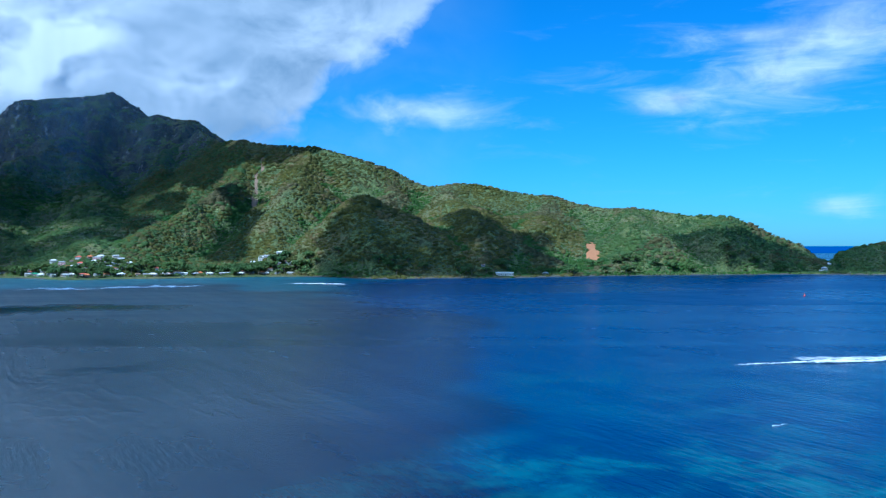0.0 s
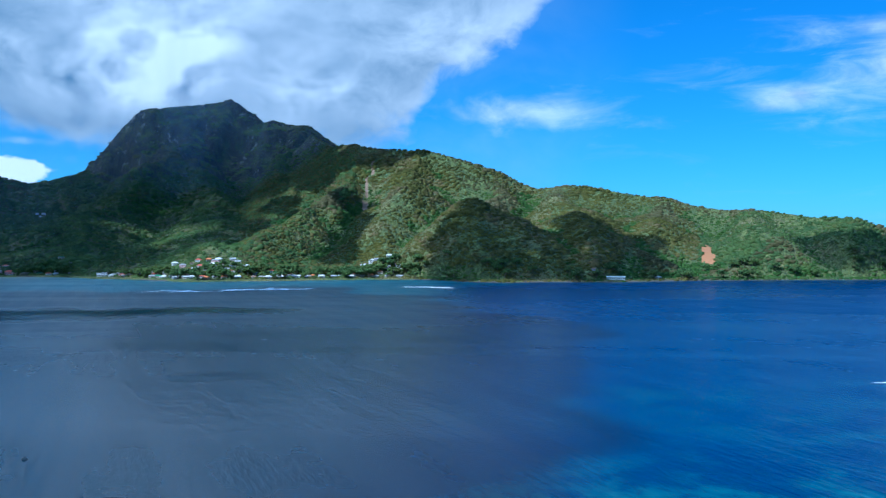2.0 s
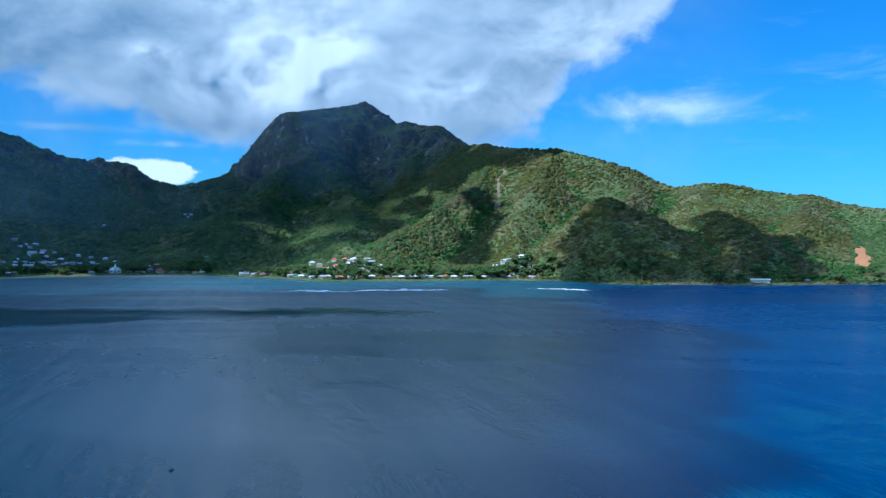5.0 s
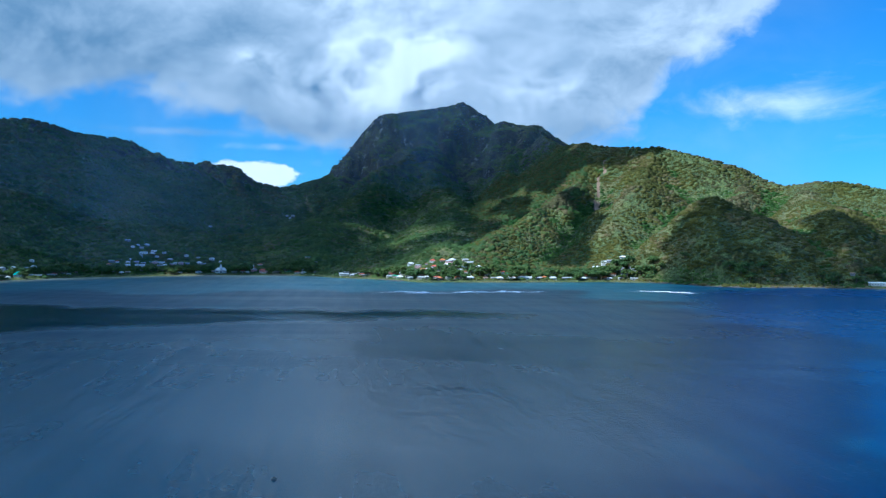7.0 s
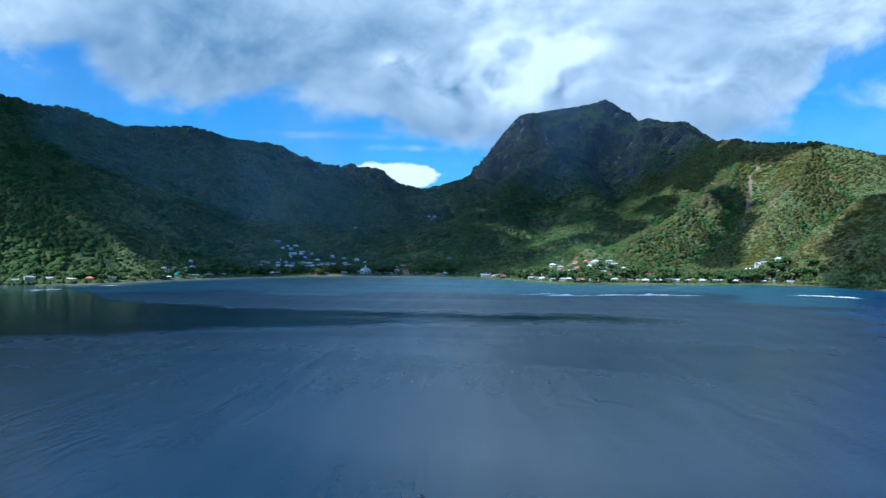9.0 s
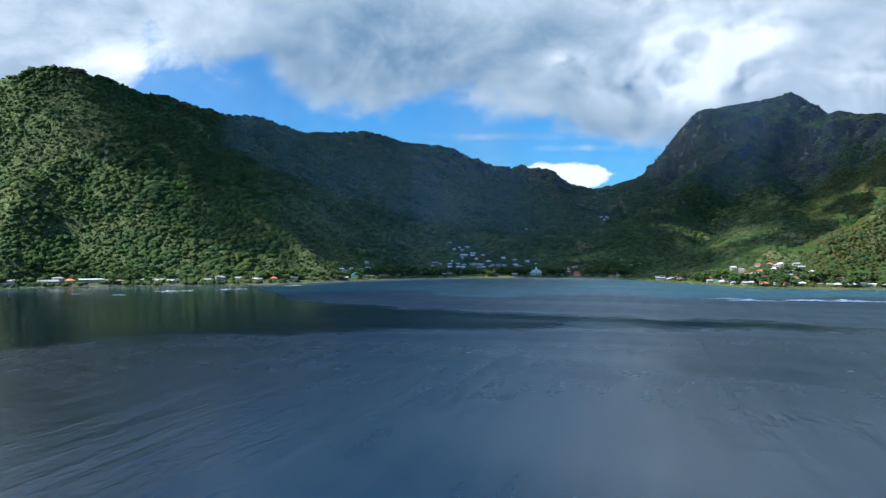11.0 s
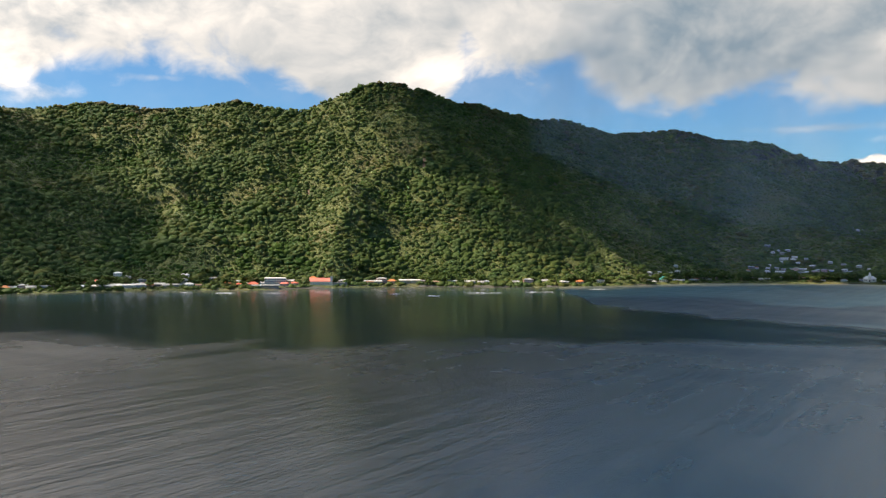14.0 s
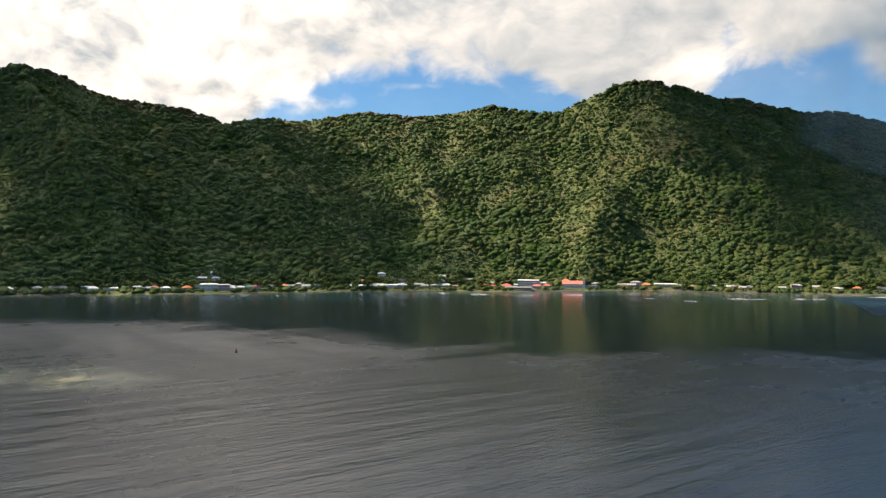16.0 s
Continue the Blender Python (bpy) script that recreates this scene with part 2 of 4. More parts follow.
    if bump:
        bumped(t, bsdf, t.noise(p, scale * 6, 4.0), 0.6, bump)
    return m


GROUND = ground_material()
SOIL = plain("bare_soil", (0.25, 0.10, 0.03), (0.38, 0.17, 0.07), 0.9, 0.15, bump=0.4)
TAN_SOIL = plain("tan_soil", (0.13, 0.085, 0.05), (0.23, 0.15, 0.09), 0.9, 0.1, bump=0.4)
SAND_ROCK = plain("sand_and_rock", (0.035, 0.033, 0.028), (0.10, 0.088, 0.068), 0.95, 0.1, bump=0.2)
STONE = plain("sea_wall_stone", (0.08, 0.075, 0.07), (0.2, 0.19, 0.17), 0.9, 0.3, bump=0.2)
WHITE = plain("white_paint", (0.50, 0.47, 0.41), (0.80, 0.77, 0.70))
CREAM = plain("cream_paint", (0.34, 0.29, 0.21), (0.58, 0.50, 0.38))
GREY = plain("grey_wall", (0.16, 0.16, 0.15), (0.34, 0.33, 0.31))
BLUE = plain("pale_blue_paint", (0.22, 0.30, 0.42), (0.34, 0.42, 0.54))
PINK = plain("pink_paint", (0.55, 0.30, 0.26), (0.68, 0.42, 0.38))
TIN = plain("tin_roof", (0.36, 0.35, 0.33), (0.62, 0.60, 0.56), 0.45, 0.3, 0.25)
TIN_WHITE = plain("white_roof", (0.64, 0.61, 0.56), (0.86, 0.83, 0.77), 0.5)
RED = plain("red_roof", (0.50, 0.085, 0.045), (0.66, 0.16, 0.09), 0.55)
ORANGE = plain("orange_roof", (0.50, 0.14, 0.035), (0.64, 0.25, 0.09), 0.6)
CORAL = plain("coral_roof", (0.72, 0.17, 0.12), (0.85, 0.26, 0.19), 0.5)
TEAL = plain("teal_roof", (0.02, 0.30, 0.26), (0.05, 0.45, 0.38), 0.5)
GREEN = plain("green_roof", (0.03, 0.16, 0.07), (0.06, 0.25, 0.11), 0.5)
RUST = plain("rusty_roof", (0.20, 0.10, 0.06), (0.38, 0.25, 0.18), 0.8)
DARK = plain("dark_opening", (0.015, 0.018, 0.02), (0.04, 0.045, 0.05), 0.25)
BARK = plain("bark", (0.10, 0.075, 0.05), (0.22, 0.17, 0.12), 0.9, 0.8)
BUOY_RED = plain("buoy_paint", (0.50, 0.05, 0.04), (0.62, 0.09, 0.07), 0.5)


def water_material():
    m, t, bsdf = material("sea_water")
    p = position(t)
    shoal = t.add("ShaderNodeAttribute")
    shoal.attribute_name = "shoal"
    depth = shoal.outputs["Fac"]
    reef = t.noise(t.scaled(p, (1, 1, 0)), 0.035, 6.0, 0.65, 0.6)
    drift = t.noise(t.scaled(p, (1.0, 1.0, 0.0)), 0.004, 5.0, 0.6, 0.8)
    deep = t.mix(drift, (0.0005, 0.014, 0.060), (0.0006, 0.021, 0.080))
    bed = t.mix(t.span(reef, 0.35, 0.65), (0.003, 0.034, 0.072), (0.030, 0.125, 0.14))
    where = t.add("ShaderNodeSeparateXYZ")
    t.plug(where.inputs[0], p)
    # westward the water dulls: grey cloud reflection put into colour and mirror tint
    west_axis = t.math("ADD", where.outputs[0], t.math("MULTIPLY", where.outputs[1], 0.5))
    west_tint = t.math("MULTIPLY", t.span(west_axis, -60.0, -330.0), 0.9)
    t.plug(bsdf.inputs["Specular Tint"], t.mix(west_tint, (0.66, 1.0, 0.98), (1.0, 1.0, 0.98)))
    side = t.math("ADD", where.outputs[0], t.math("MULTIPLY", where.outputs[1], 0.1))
    # blue east, slate west: sunlit and clouded water put into the base colour
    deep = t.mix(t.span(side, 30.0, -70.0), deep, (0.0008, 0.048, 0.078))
    deep = t.mix(west_tint, deep, (0.004, 0.020, 0.032))
    bed = t.mix(west_tint, bed, t.mix(t.span(reef, 0.3, 0.7), (0.15, 0.18, 0.10), (0.52, 0.46, 0.28)))
    clump = t.math("ADD", t.math("MULTIPLY", reef, 0.6), t.math("MULTIPLY", t.noise(t.scaled(p, (1, 1, 0)), 0.14, 4.0, 0.7, 0.4), 0.4))
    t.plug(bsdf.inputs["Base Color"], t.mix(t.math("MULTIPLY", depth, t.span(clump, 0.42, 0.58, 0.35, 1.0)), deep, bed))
    ruffle = t.noise(t.scaled(p, (0.45, 1.6, 0.0)), 0.0035, 6.0, 0.6, 1.2)
    calm = t.add("ShaderNodeAttribute")
    calm.attribute_name = "calm"
    still = calm.outputs["Fac"]
    offshore = t.add("ShaderNodeVectorMath", op="LENGTH")
    t.plug(offshore.inputs[0], p)
    rough = t.math("ADD", t.span(ruffle, 0.35, 0.65, 0.19, 0.28), t.math("MULTIPLY", t.span(offshore.outputs["Value"], 380.0, 800.0, 0.0, 0.14), t.span(side, 30.0, -70.0, 0.3, 1.0)))
    bsdf.inputs["IOR"].default_value = 1.333
    turned = t.add("ShaderNodeVectorRotate")
    turned.rotation_type = "Z_AXIS"
    turned.inputs["Angle"].default_value = radians(62)
    t.plug(turned.inputs["Vector"], p)
    chop = t.noise(t.scaled(turned.outputs[0], (0.30, 1.5, 0)), 0.32, 3.0, 0.5, 0.1)
    swell = t.noise(t.scaled(turned.outputs[0], (0.16, 1.3, 0)), 0.065, 2.0, 0.5, 0.1)
    slick = t.noise(t.scaled(turned.outputs[0], (0.022, 0.28, 0)), 0.26, 2.0, 0.5, 0.15)
    waves = t.math("ADD", t.math("MULTIPLY", chop, 0.75), t.math("MULTIPLY", swell, t.span(side, -70.0, 30.0, 1.7, 0.8)))
    wind = t.span(slick, 0.28, 0.72, -0.022, 0.02)
    ruffled = t.math("SUBTRACT", rough, t.math("MULTIPLY", t.math("SUBTRACT", rough, 0.125), still))
    t.plug(bsdf.inputs["Roughness"], t.math("ADD", ruffled, t.math("MULTIPLY", wind, t.span(still, 0.0, 1.0, 1.0, 0.35))))
    # mirror strength set by place, to brighten or darken the reflection there
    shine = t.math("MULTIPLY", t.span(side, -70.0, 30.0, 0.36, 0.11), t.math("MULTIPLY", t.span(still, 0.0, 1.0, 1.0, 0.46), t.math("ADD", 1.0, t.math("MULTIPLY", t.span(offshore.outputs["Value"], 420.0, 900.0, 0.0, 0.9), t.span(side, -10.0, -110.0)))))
    level = t.add("ShaderNodeVectorRotate")
    level.rotation_type = "Z_AXIS"
    level.inputs["Angle"].default_value = radians(-22)
    t.plug(level.inputs["Vector"], p)
    lines = t.noise(t.scaled(level.outputs[0], (0.09, 1.0, 0)), 0.03, 4.0, 0.6, 0.3)
    lines = t.math("MULTIPLY", t.span(lines, 0.3, 0.7, -0.42, 0.42), t.span(offshore.outputs["Value"], 380.0, 620.0))
    shine = t.math("MULTIPLY", shine, t.math("ADD", 1.0, lines))
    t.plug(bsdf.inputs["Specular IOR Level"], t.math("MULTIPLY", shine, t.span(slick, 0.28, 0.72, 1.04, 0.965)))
    b = t.add("ShaderNodeBump")
    b.inputs["Distance"].default_value = 1.1
    t.plug(b.inputs["Strength"], t.math("MULTIPLY", t.span(ruffle, 0.35, 0.62, 0.24, 0.40), t.span(still, 0.0, 1.0, 1.0, 0.36)))
    t.plug(b.inputs["Height"], waves)
    t.plug(bsdf.inputs["Normal"], b.outputs[0])
    return m


WATER = water_material()


def foam_material():
    m, t, bsdf = material("sea_foam")
    p = position(t)
    thick = t.add("ShaderNodeAttribute")
    thick.attribute_name = "thick"
    froth = t.math("ADD", t.math("MULTIPLY", t.noise(p, 0.5, 6.0, 0.7), 0.55), t.math("MULTIPLY", t.noise(p, 0.09, 3.0), 0.45))
    t.plug(bsdf.inputs["Base Color"], t.mix(froth, (0.55, 0.62, 0.66), (0.90, 0.93, 0.94)))
    bsdf.inputs["Roughness"].default_value = 0.8
    level = t.math("ADD", thick.outputs["Fac"], t.math("MULTIPLY", t.math("SUBTRACT", froth, 0.5), 2.2))
    t.plug(bsdf.inputs["Alpha"], t.span(level, 0.22, 0.95))
    return m


FOAM = foam_material()


# ---- shape of the land ----
def lattice(ix, iy, seed):
    h = (ix.astype(np.int64) * 374761393 + iy.astype(np.int64) * 668265263 + seed * 974711) & 0x7FFFFFFF
    h = ((h ^ (h >> 13)) * 1274126177) & 0x7FFFFFFF
    return ((h ^ (h >> 16)) & 0xFFFF) / 65535.0


def value_noise(x, y, size, seed):
    u, v = x / size, y / size
    iu, iv = np.floor(u), np.floor(v)
    fu, fv = u - iu, v - iv
    fu, fv = fu * fu * (3 - 2 * fu), fv * fv * (3 - 2 * fv)
    a, b = lattice(iu, iv, seed), lattice(iu + 1, iv, seed)
    c, d = lattice(iu, iv + 1, seed), lattice(iu + 1, iv + 1, seed)
    return (a * (1 - fu) + b * fu) * (1 - fv) + (c * (1 - fu) + d * fu) * fv - 0.5


def fractal(x, y, size, seed, octaves=4):
    return sum(value_noise(x, y, size / 2 ** k, seed + k) / 2 ** k for k in range(octaves))


# bearing and range of the waterline
SHORE = [(-127.6, 1409), (-109.4, 1307), (-95.5, 1284), (-89.1, 1289), (-83.8, 1322), (-77.6, 1368), (-71.7, 1349), (-67.1, 1403), (-62.6, 1447), (-56.7, 1432), (-51.1, 1476), (-47.8, 1560),
         (-43.8, 1664), (-35.6, 1720), (-30.2, 1661), (-28.3, 1550), (-26.2, 1486), (-23.2, 1366), (-17.4, 1377), (-11.3, 1397), (-8.1, 1383), (-5.3, 1306), (-3.1, 1275), (0, 1297), (4, 1307),
         (9.3, 1400), (18.2, 1499), (22, 1557), (26.6, 1582), (40, 1521)]
SHORE_B, SHORE_R = np.array([s[0] for s in SHORE], float), np.array([s[1] for s in SHORE], float)
CANOPY = 0.0

# crests: bearing, range, height of the treetops; then the reach of the slopes and their hollowness
RIDGES = [
    ([(22.9, 1710, 26), (22.1, 1709, 48), (20.8, 1709, 62), (18.2, 1707, 96), (16.7, 1735, 104), (15.4, 1753, 106), (12.5, 1799, 121), (10.5, 1826, 123), (8.9, 1844, 132), (7.3, 1857, 147),
      (5.7, 1870, 154), (2.4, 1887, 177), (1.1, 1906, 181), (-0.9, 1938, 177), (-1.8, 1941, 187), (-3.11, 1945, 211), (-4.51, 1950, 229), (-6.01, 1956, 245), (-7.89, 1979, 265),
      (-9.47, 2002, 269), (-11.26, 2044, 276), (-12.64, 2094, 291), (-14.13, 2330, 310), (-15.41, 2605, 377)], 755, 2.1),
    ([(-14.22, 2788, 380), (-15.4, 2801, 423), (-16.69, 2814, 432), (-17.67, 2824, 447), (-18.27, 2840, 441), (-18.95, 2867, 473), (-19.94, 2898, 505), (-20.53, 2905, 524), (-21.23, 2913, 514),
      (-22.91, 2932, 501), (-24.29, 2944, 489), (-25.86, 2943, 480), (-26.85, 2936, 423), (-27.75, 2918, 350), (-28.74, 2879, 278)], 754, 1.75),
    ([(-28.74, 2859, 271), (-29.63, 2811, 262), (-30.82, 2814, 245), (-31.9, 2798, 232), (-33.48, 2775, 243), (-34.37, 2781, 271), (-35.45, 2788, 298), (-36.04, 2782, 297), (-36.53, 2775, 311),
      (-36.93, 2767, 292), (-39.28, 2708, 309), (-40.55, 2662, 336), (-41.82, 2615, 348), (-43.68, 2573, 349), (-45.14, 2530, 364), (-46.5, 2489, 371), (-48.35, 2436, 363), (-50.13, 2374, 353),
      (-51.5, 2337, 365), (-52.86, 2298, 378), (-54.22, 2255, 372), (-55.98, 2212, 376)], 1077, 1.5),
    ([(-55.98, 2212, 376), (-57.23, 2165, 383), (-58.39, 2117, 391), (-59.84, 2070, 385), (-60.89, 2031, 398), (-62.34, 2006, 408), (-63.6, 1980, 419), (-65.06, 1977, 412), (-66.24, 1972, 400),
      (-67.82, 1975, 378), (-69.29, 1977, 353), (-72.23, 1992, 364), (-73.5, 1997, 372), (-76.46, 1994, 355), (-78.21, 1988, 347), (-81.55, 2001, 358), (-85.09, 2005, 339), (-88.13, 1995, 337),
      (-90, 1991, 324), (-92.35, 1988, 352), (-96.3, 1990, 367), (-97.58, 1989, 379), (-99.06, 1988, 404), (-101.22, 1982, 421), (-102.72, 1983, 414), (-106.22, 1983, 398), (-114.26, 2020, 349),
      (-126.33, 2080, 240)], 1031, 1.35),
    ([(23.7, 1805, 10), (24.2, 1806, 32), (24.9, 1806, 44), (25.5, 1806, 47), (26.6, 1806, 52), (30, 1759, 74), (36, 1712, 57), (40, 1693, 19)], 304, 1.0),
    # spurs
    ([(-58.68, 2096, 383), (-58.45, 1997, 312), (-57.74, 1918, 242), (-55.67, 1844, 195), (-53.5, 1768, 130), (-51.54, 1700, 88), (-49.76, 1632, 47), (-48.68, 1592, 12)], 451, 1.15),
    ([(-64.22, 1818, 236), (-65.5, 1669, 152), (-66.95, 1509, 37)], 266, 1.4),
    ([(-77.81, 1975, 340), (-76.93, 1813, 246), (-76.02, 1640, 135), (-75.24, 1445, 28)], 342, 1.2),
    ([(-88.02, 1983, 328), (-86.58, 1767, 214), (-85.04, 1494, 57)], 328, 1.2),
    ([(-101.22, 1976, 412), (-99.07, 1771, 294), (-96.88, 1562, 131), (-95.16, 1378, 24)], 396, 1.2),
    ([(-22.72, 2830, 380), (-23.81, 2639, 302), (-25.38, 2448, 253), (-27.36, 2202, 149), (-29.14, 1953, 87), (-30.12, 1773, 25)], 423, 1.2),
    ([(-22.32, 2805, 364), (-22.13, 2374, 211), (-21.65, 1971, 117), (-21.47, 1572, 44)], 359, 1.2),
    ([(-16.39, 2762, 397), (-17.39, 2428, 262), (-18.38, 2142, 155), (-19.87, 1808, 78)], 325, 1.2),
    ([(-12.64, 2094, 283), (-13.34, 1916, 192), (-14.93, 1802, 155), (-16.13, 1722, 115), (-18.6, 1552, 60), (-19.89, 1452, 18)], 135, 0.95),
    ([(-8.97, 1989, 262), (-9.28, 1733, 157), (-9.78, 1525, 62), (-9.98, 1430, 17)], 268, 1.2),
    ([(-3.01, 1945, 200), (-3.41, 1709, 125), (-3.81, 1521, 126), (-4.21, 1418, 87), (-4.51, 1324, 24)], 165, 0.9),
    ([(1.1, 1887, 175), (1.5, 1652, 121), (1.8, 1472, 83), (2, 1349, 24)], 217, 0.95),
    ([(6, 1870, 149), (6.5, 1653, 87), (7, 1474, 28)], 236, 1.1),
    ([(12.5, 1789, 116), (12, 1609, 74), (11.6, 1476, 21)], 218, 1.1),
    ([(17.5, 1707, 97), (17, 1612, 68), (16.5, 1536, 24)], 190, 1.0),
    ([(-46.4, 2478, 359), (-45.88, 2173, 194), (-45.93, 1863, 63)], 342, 1.3),
    ([(-41.03, 2633, 340), (-40.33, 2302, 182), (-40.02, 2045, 76)], 308, 1.3),
    ([(-35.16, 2776, 291), (-34.17, 2425, 160), (-33.47, 2117, 74)], 284, 1.3),
]


# range of the skyline crest by bearing
CREST_B = [-126.3, -101.2, -92.4, -77.6, -68.8, -62.9, -56.2, -49.3, -43.5, -36.6, -29.7, -25.8, -14.2, -13.4, -9, -3, 3, 9, 18, 22.9, 24, 30, 40]
CREST_R = [2104, 2006, 2012, 2009, 1997, 2009, 2235, 2416, 2602, 2796, 2841, 2973, 2837, 2246, 2018, 1973, 1906, 1863, 1726, 1719, 1815, 1788, 1712]


def bearing_range(x, y):
    return np.degrees(np.arctan2(x, y)), np.hypot(x, y)


def inland(x, y):
    b, r = bearing_range(x, y)
    return r - np.interp(b, SHORE_B, SHORE_R) + 14 * fractal(x, y, 130, 5, 3)


def land(x, y):
    """Height of the ground at x, y (arrays)."""
    ds = inland(x, y)
    run = np.maximum(ds - 28, 0)
    z = 1.6 + np.clip(ds, 0, 30) * 0.03 + np.clip(ds, 0, 700) * 0.035
    crest = np.full(x.shape, 1e9)
    bend, sway = 60 * fractal(x, y, 210, 71, 4), 60 * fractal(x, y, 210, 83, 4)
    plain_x, plain_y = x, y
    for order, (points, reach, hollow) in enumerate(RIDGES):
        ease = 1.0 if order >= 5 else 0.3 if order == 1 else 0.0
        x, y = plain_x + ease * bend, plain_y + ease * sway
        best, near = np.full(x.shape, 1e9), np.zeros(x.shape)
        for (b0, r0, h0), (b1, r1, h1) in zip(points, points[1:]):
            (ax, ay), (bx, by) = polar(b0, r0), polar(b1, r1)
            ex, ey = bx - ax, by - ay
            k = np.clip(((x - ax) * ex + (y - ay) * ey) / (ex * ex + ey * ey), 0, 1)
            d = np.hypot(x - ax - k * ex, y - ay - k * ey)
            closer = d < best
            best, near = np.where(closer, d, best), np.where(closer, h0 + k * (h1 - h0) - CANOPY, near)
        if order < 5:
            crest = np.minimum(crest, best)
        if order >= 5:
            best = np.sqrt(best * best + 38.0 ** 2) - 38.0 * np.exp(-best / 120)
        width = np.minimum(reach, best + run)
        s = np.clip(1 - best / np.maximum(width, 1), 0, 1)
        rise = near * s ** hollow
        melt = np.clip(0.3 * np.minimum(rise, z), 0.3, 24)
        h = np.clip(0.5 + 0.5 * (rise - z) / melt, 0, 1)
        z = z + (rise - z) * h + melt * h * (1 - h)
    x, y = plain_x, plain_y
    z = z + 13 * np.exp(-((bearing_range(x, y)[0] + 21.6) / 1.7) ** 2) * np.clip((ds - 25) / 110, 0, 1) * np.clip((320 - ds) / 120, 0, 1)
    gully = np.abs(fractal(x, y, 190, 21, 3))
    rough = np.clip((z - 6) / 70, 0, 1) * (1 + 0.6 * np.clip((np.hypot(x, y) - 2400) / 300, 0, 1))
    z = z + rough * (34 * (gully - 0.16) + 7 * fractal(x, y, 45, 41, 3)) * (1 - np.exp(-(crest / 55) ** 2))
    cliff = np.clip((z - 170) / 110, 0, 1) * np.clip((np.hypot(x, y) - 2450) / 200, 0, 1)
    z = z + cliff * (34 * fractal(x, y, 85, 101, 3) + 20 * np.abs(fractal(x, y, 34, 111, 2))) * (1 - 0.8 * np.exp(-(crest / 30) ** 2))
    b, r = bearing_range(x, y)
    z = z - np.maximum(r - np.interp(b, CREST_B, CREST_R) - np.where(b > 8, 60, 420), 0) * 0.25
    return np.where(ds > 0, z * np.clip(ds / 6, 0, 1), ds * 0.08)


def mesh_from(name, verts, faces, mat, smooth=False):
    """One mesh of triangles or quads from arrays."""
    me = bpy.data.meshes.new(name)
    k = faces.shape[1]
    me.vertices.add(len(verts))
    me.vertices.foreach_set("co", np.asarray(verts, np.float32).ravel())
    me.loops.add(faces.size)
    me.loops.foreach_set("vertex_index", np.asarray(faces, np.int32).ravel())
    me.polygons.add(len(faces))
    me.polygons.foreach_set("loop_start", np.arange(0, faces.size, k, dtype=np.int32))
    me.polygons.foreach_set("use_smooth", np.full(len(faces), smooth))
    me.update(calc_edges=True)
    for m in mat if isinstance(mat, (list, tuple)) else (mat,):
        me.materials.append(m)
    return me


def sheet(nu, nv):
    i, j = np.meshgrid(np.arange(nu - 1), np.arange(nv - 1), indexing="ij")
    a = (i * nv + j).ravel()
    return np.stack([a, a + 1, a + nv + 1, a + nv], 1)


# landslides: bearing, range, half width, half length along the slope, 1 red earth or 2 tan
SCARS = [(9.5, 1551, 9, 44, 1), (9.75, 1525, 8, 20, 1), (-11.9, 1933, 5, 45, 2), (-12, 1847, 6, 26, 2), (-11.56, 1988, 4, 22, 2), (-75.71, 1758, 9, 6, 2), (-68.86, 1729, 4, 14, 2),
         (-61.68, 1805, 5, 16, 2), (-74.24, 1749, 6, 5, 2)]


def scar_at(x, y, grow=1.0):
    kind = np.zeros(x.shape, int)
    for b, r, wide, long, which in SCARS:
        cx, cy = polar(b, r)
        s, c = math.sin(radians(b)), math.cos(radians(b))
        across, along = (x - cx) * c - (y - cy) * s, (x - cx) * s + (y - cy) * c
        d = (across / wide) ** 2 + (along / long) ** 2 + 0.9 * fractal(x, y, 16, 77, 3)
        kind = np.where(d < grow, which, kind)
    return kind


bs = np.radians(np.arange(-128, 40.01, 0.2))
ks = np.concatenate([np.linspace(-45, 60, 28), np.linspace(65, 900, 150), np.linspace(907, 1680, 110), np.linspace(1710, 2300, 16)])
bb, kk = np.meshgrid(bs, ks, indexing="ij")
rr = np.interp(np.degrees(bb), SHORE_B, SHORE_R) + kk
gx, gy = rr * np.sin(bb), rr * np.cos(bb)
gz = land(gx, gy)
gz = np.where(kk < -30, -3.5, gz)
hill_mesh = mesh_from("ground", np.stack([gx, gy, gz], -1).reshape(-1, 3), sheet(*gx.shape)[:, ::-1], [GROUND, SOIL, TAN_SOIL, SAND_ROCK], True)
cx = (gx[1:, 1:] + gx[:-1, :-1]) / 2
cy = (gy[1:, 1:] + gy[:-1, :-1]) / 2
which = scar_at(cx, cy).ravel()
# dark waterline strip: sand in the west, dark shore rock in the east
shore_strip = ((inland(cx, cy) < np.where(bearing_range(cx, cy)[0] < -44, 5, 4)) & (fractal(cx, cy, 120, 9, 3) > np.where(bearing_range(cx, cy)[0] < -44, 0.05, np.where(bearing_range(cx, cy)[0] > -9, -1.0, 0.15)))).ravel()
hill_mesh.polygons.foreach_set("material_index", np.where((which == 0) & shore_strip, 3, which).astype(np.int32))
ground = tagged(new("ground", hill_mesh), "steep jungle-covered volcanic island hills above a narrow shore", "hillside", kind="structure")


def ground_z(x, y):
    return float(land(np.array([float(x)]), np.array([float(y)]))[0])


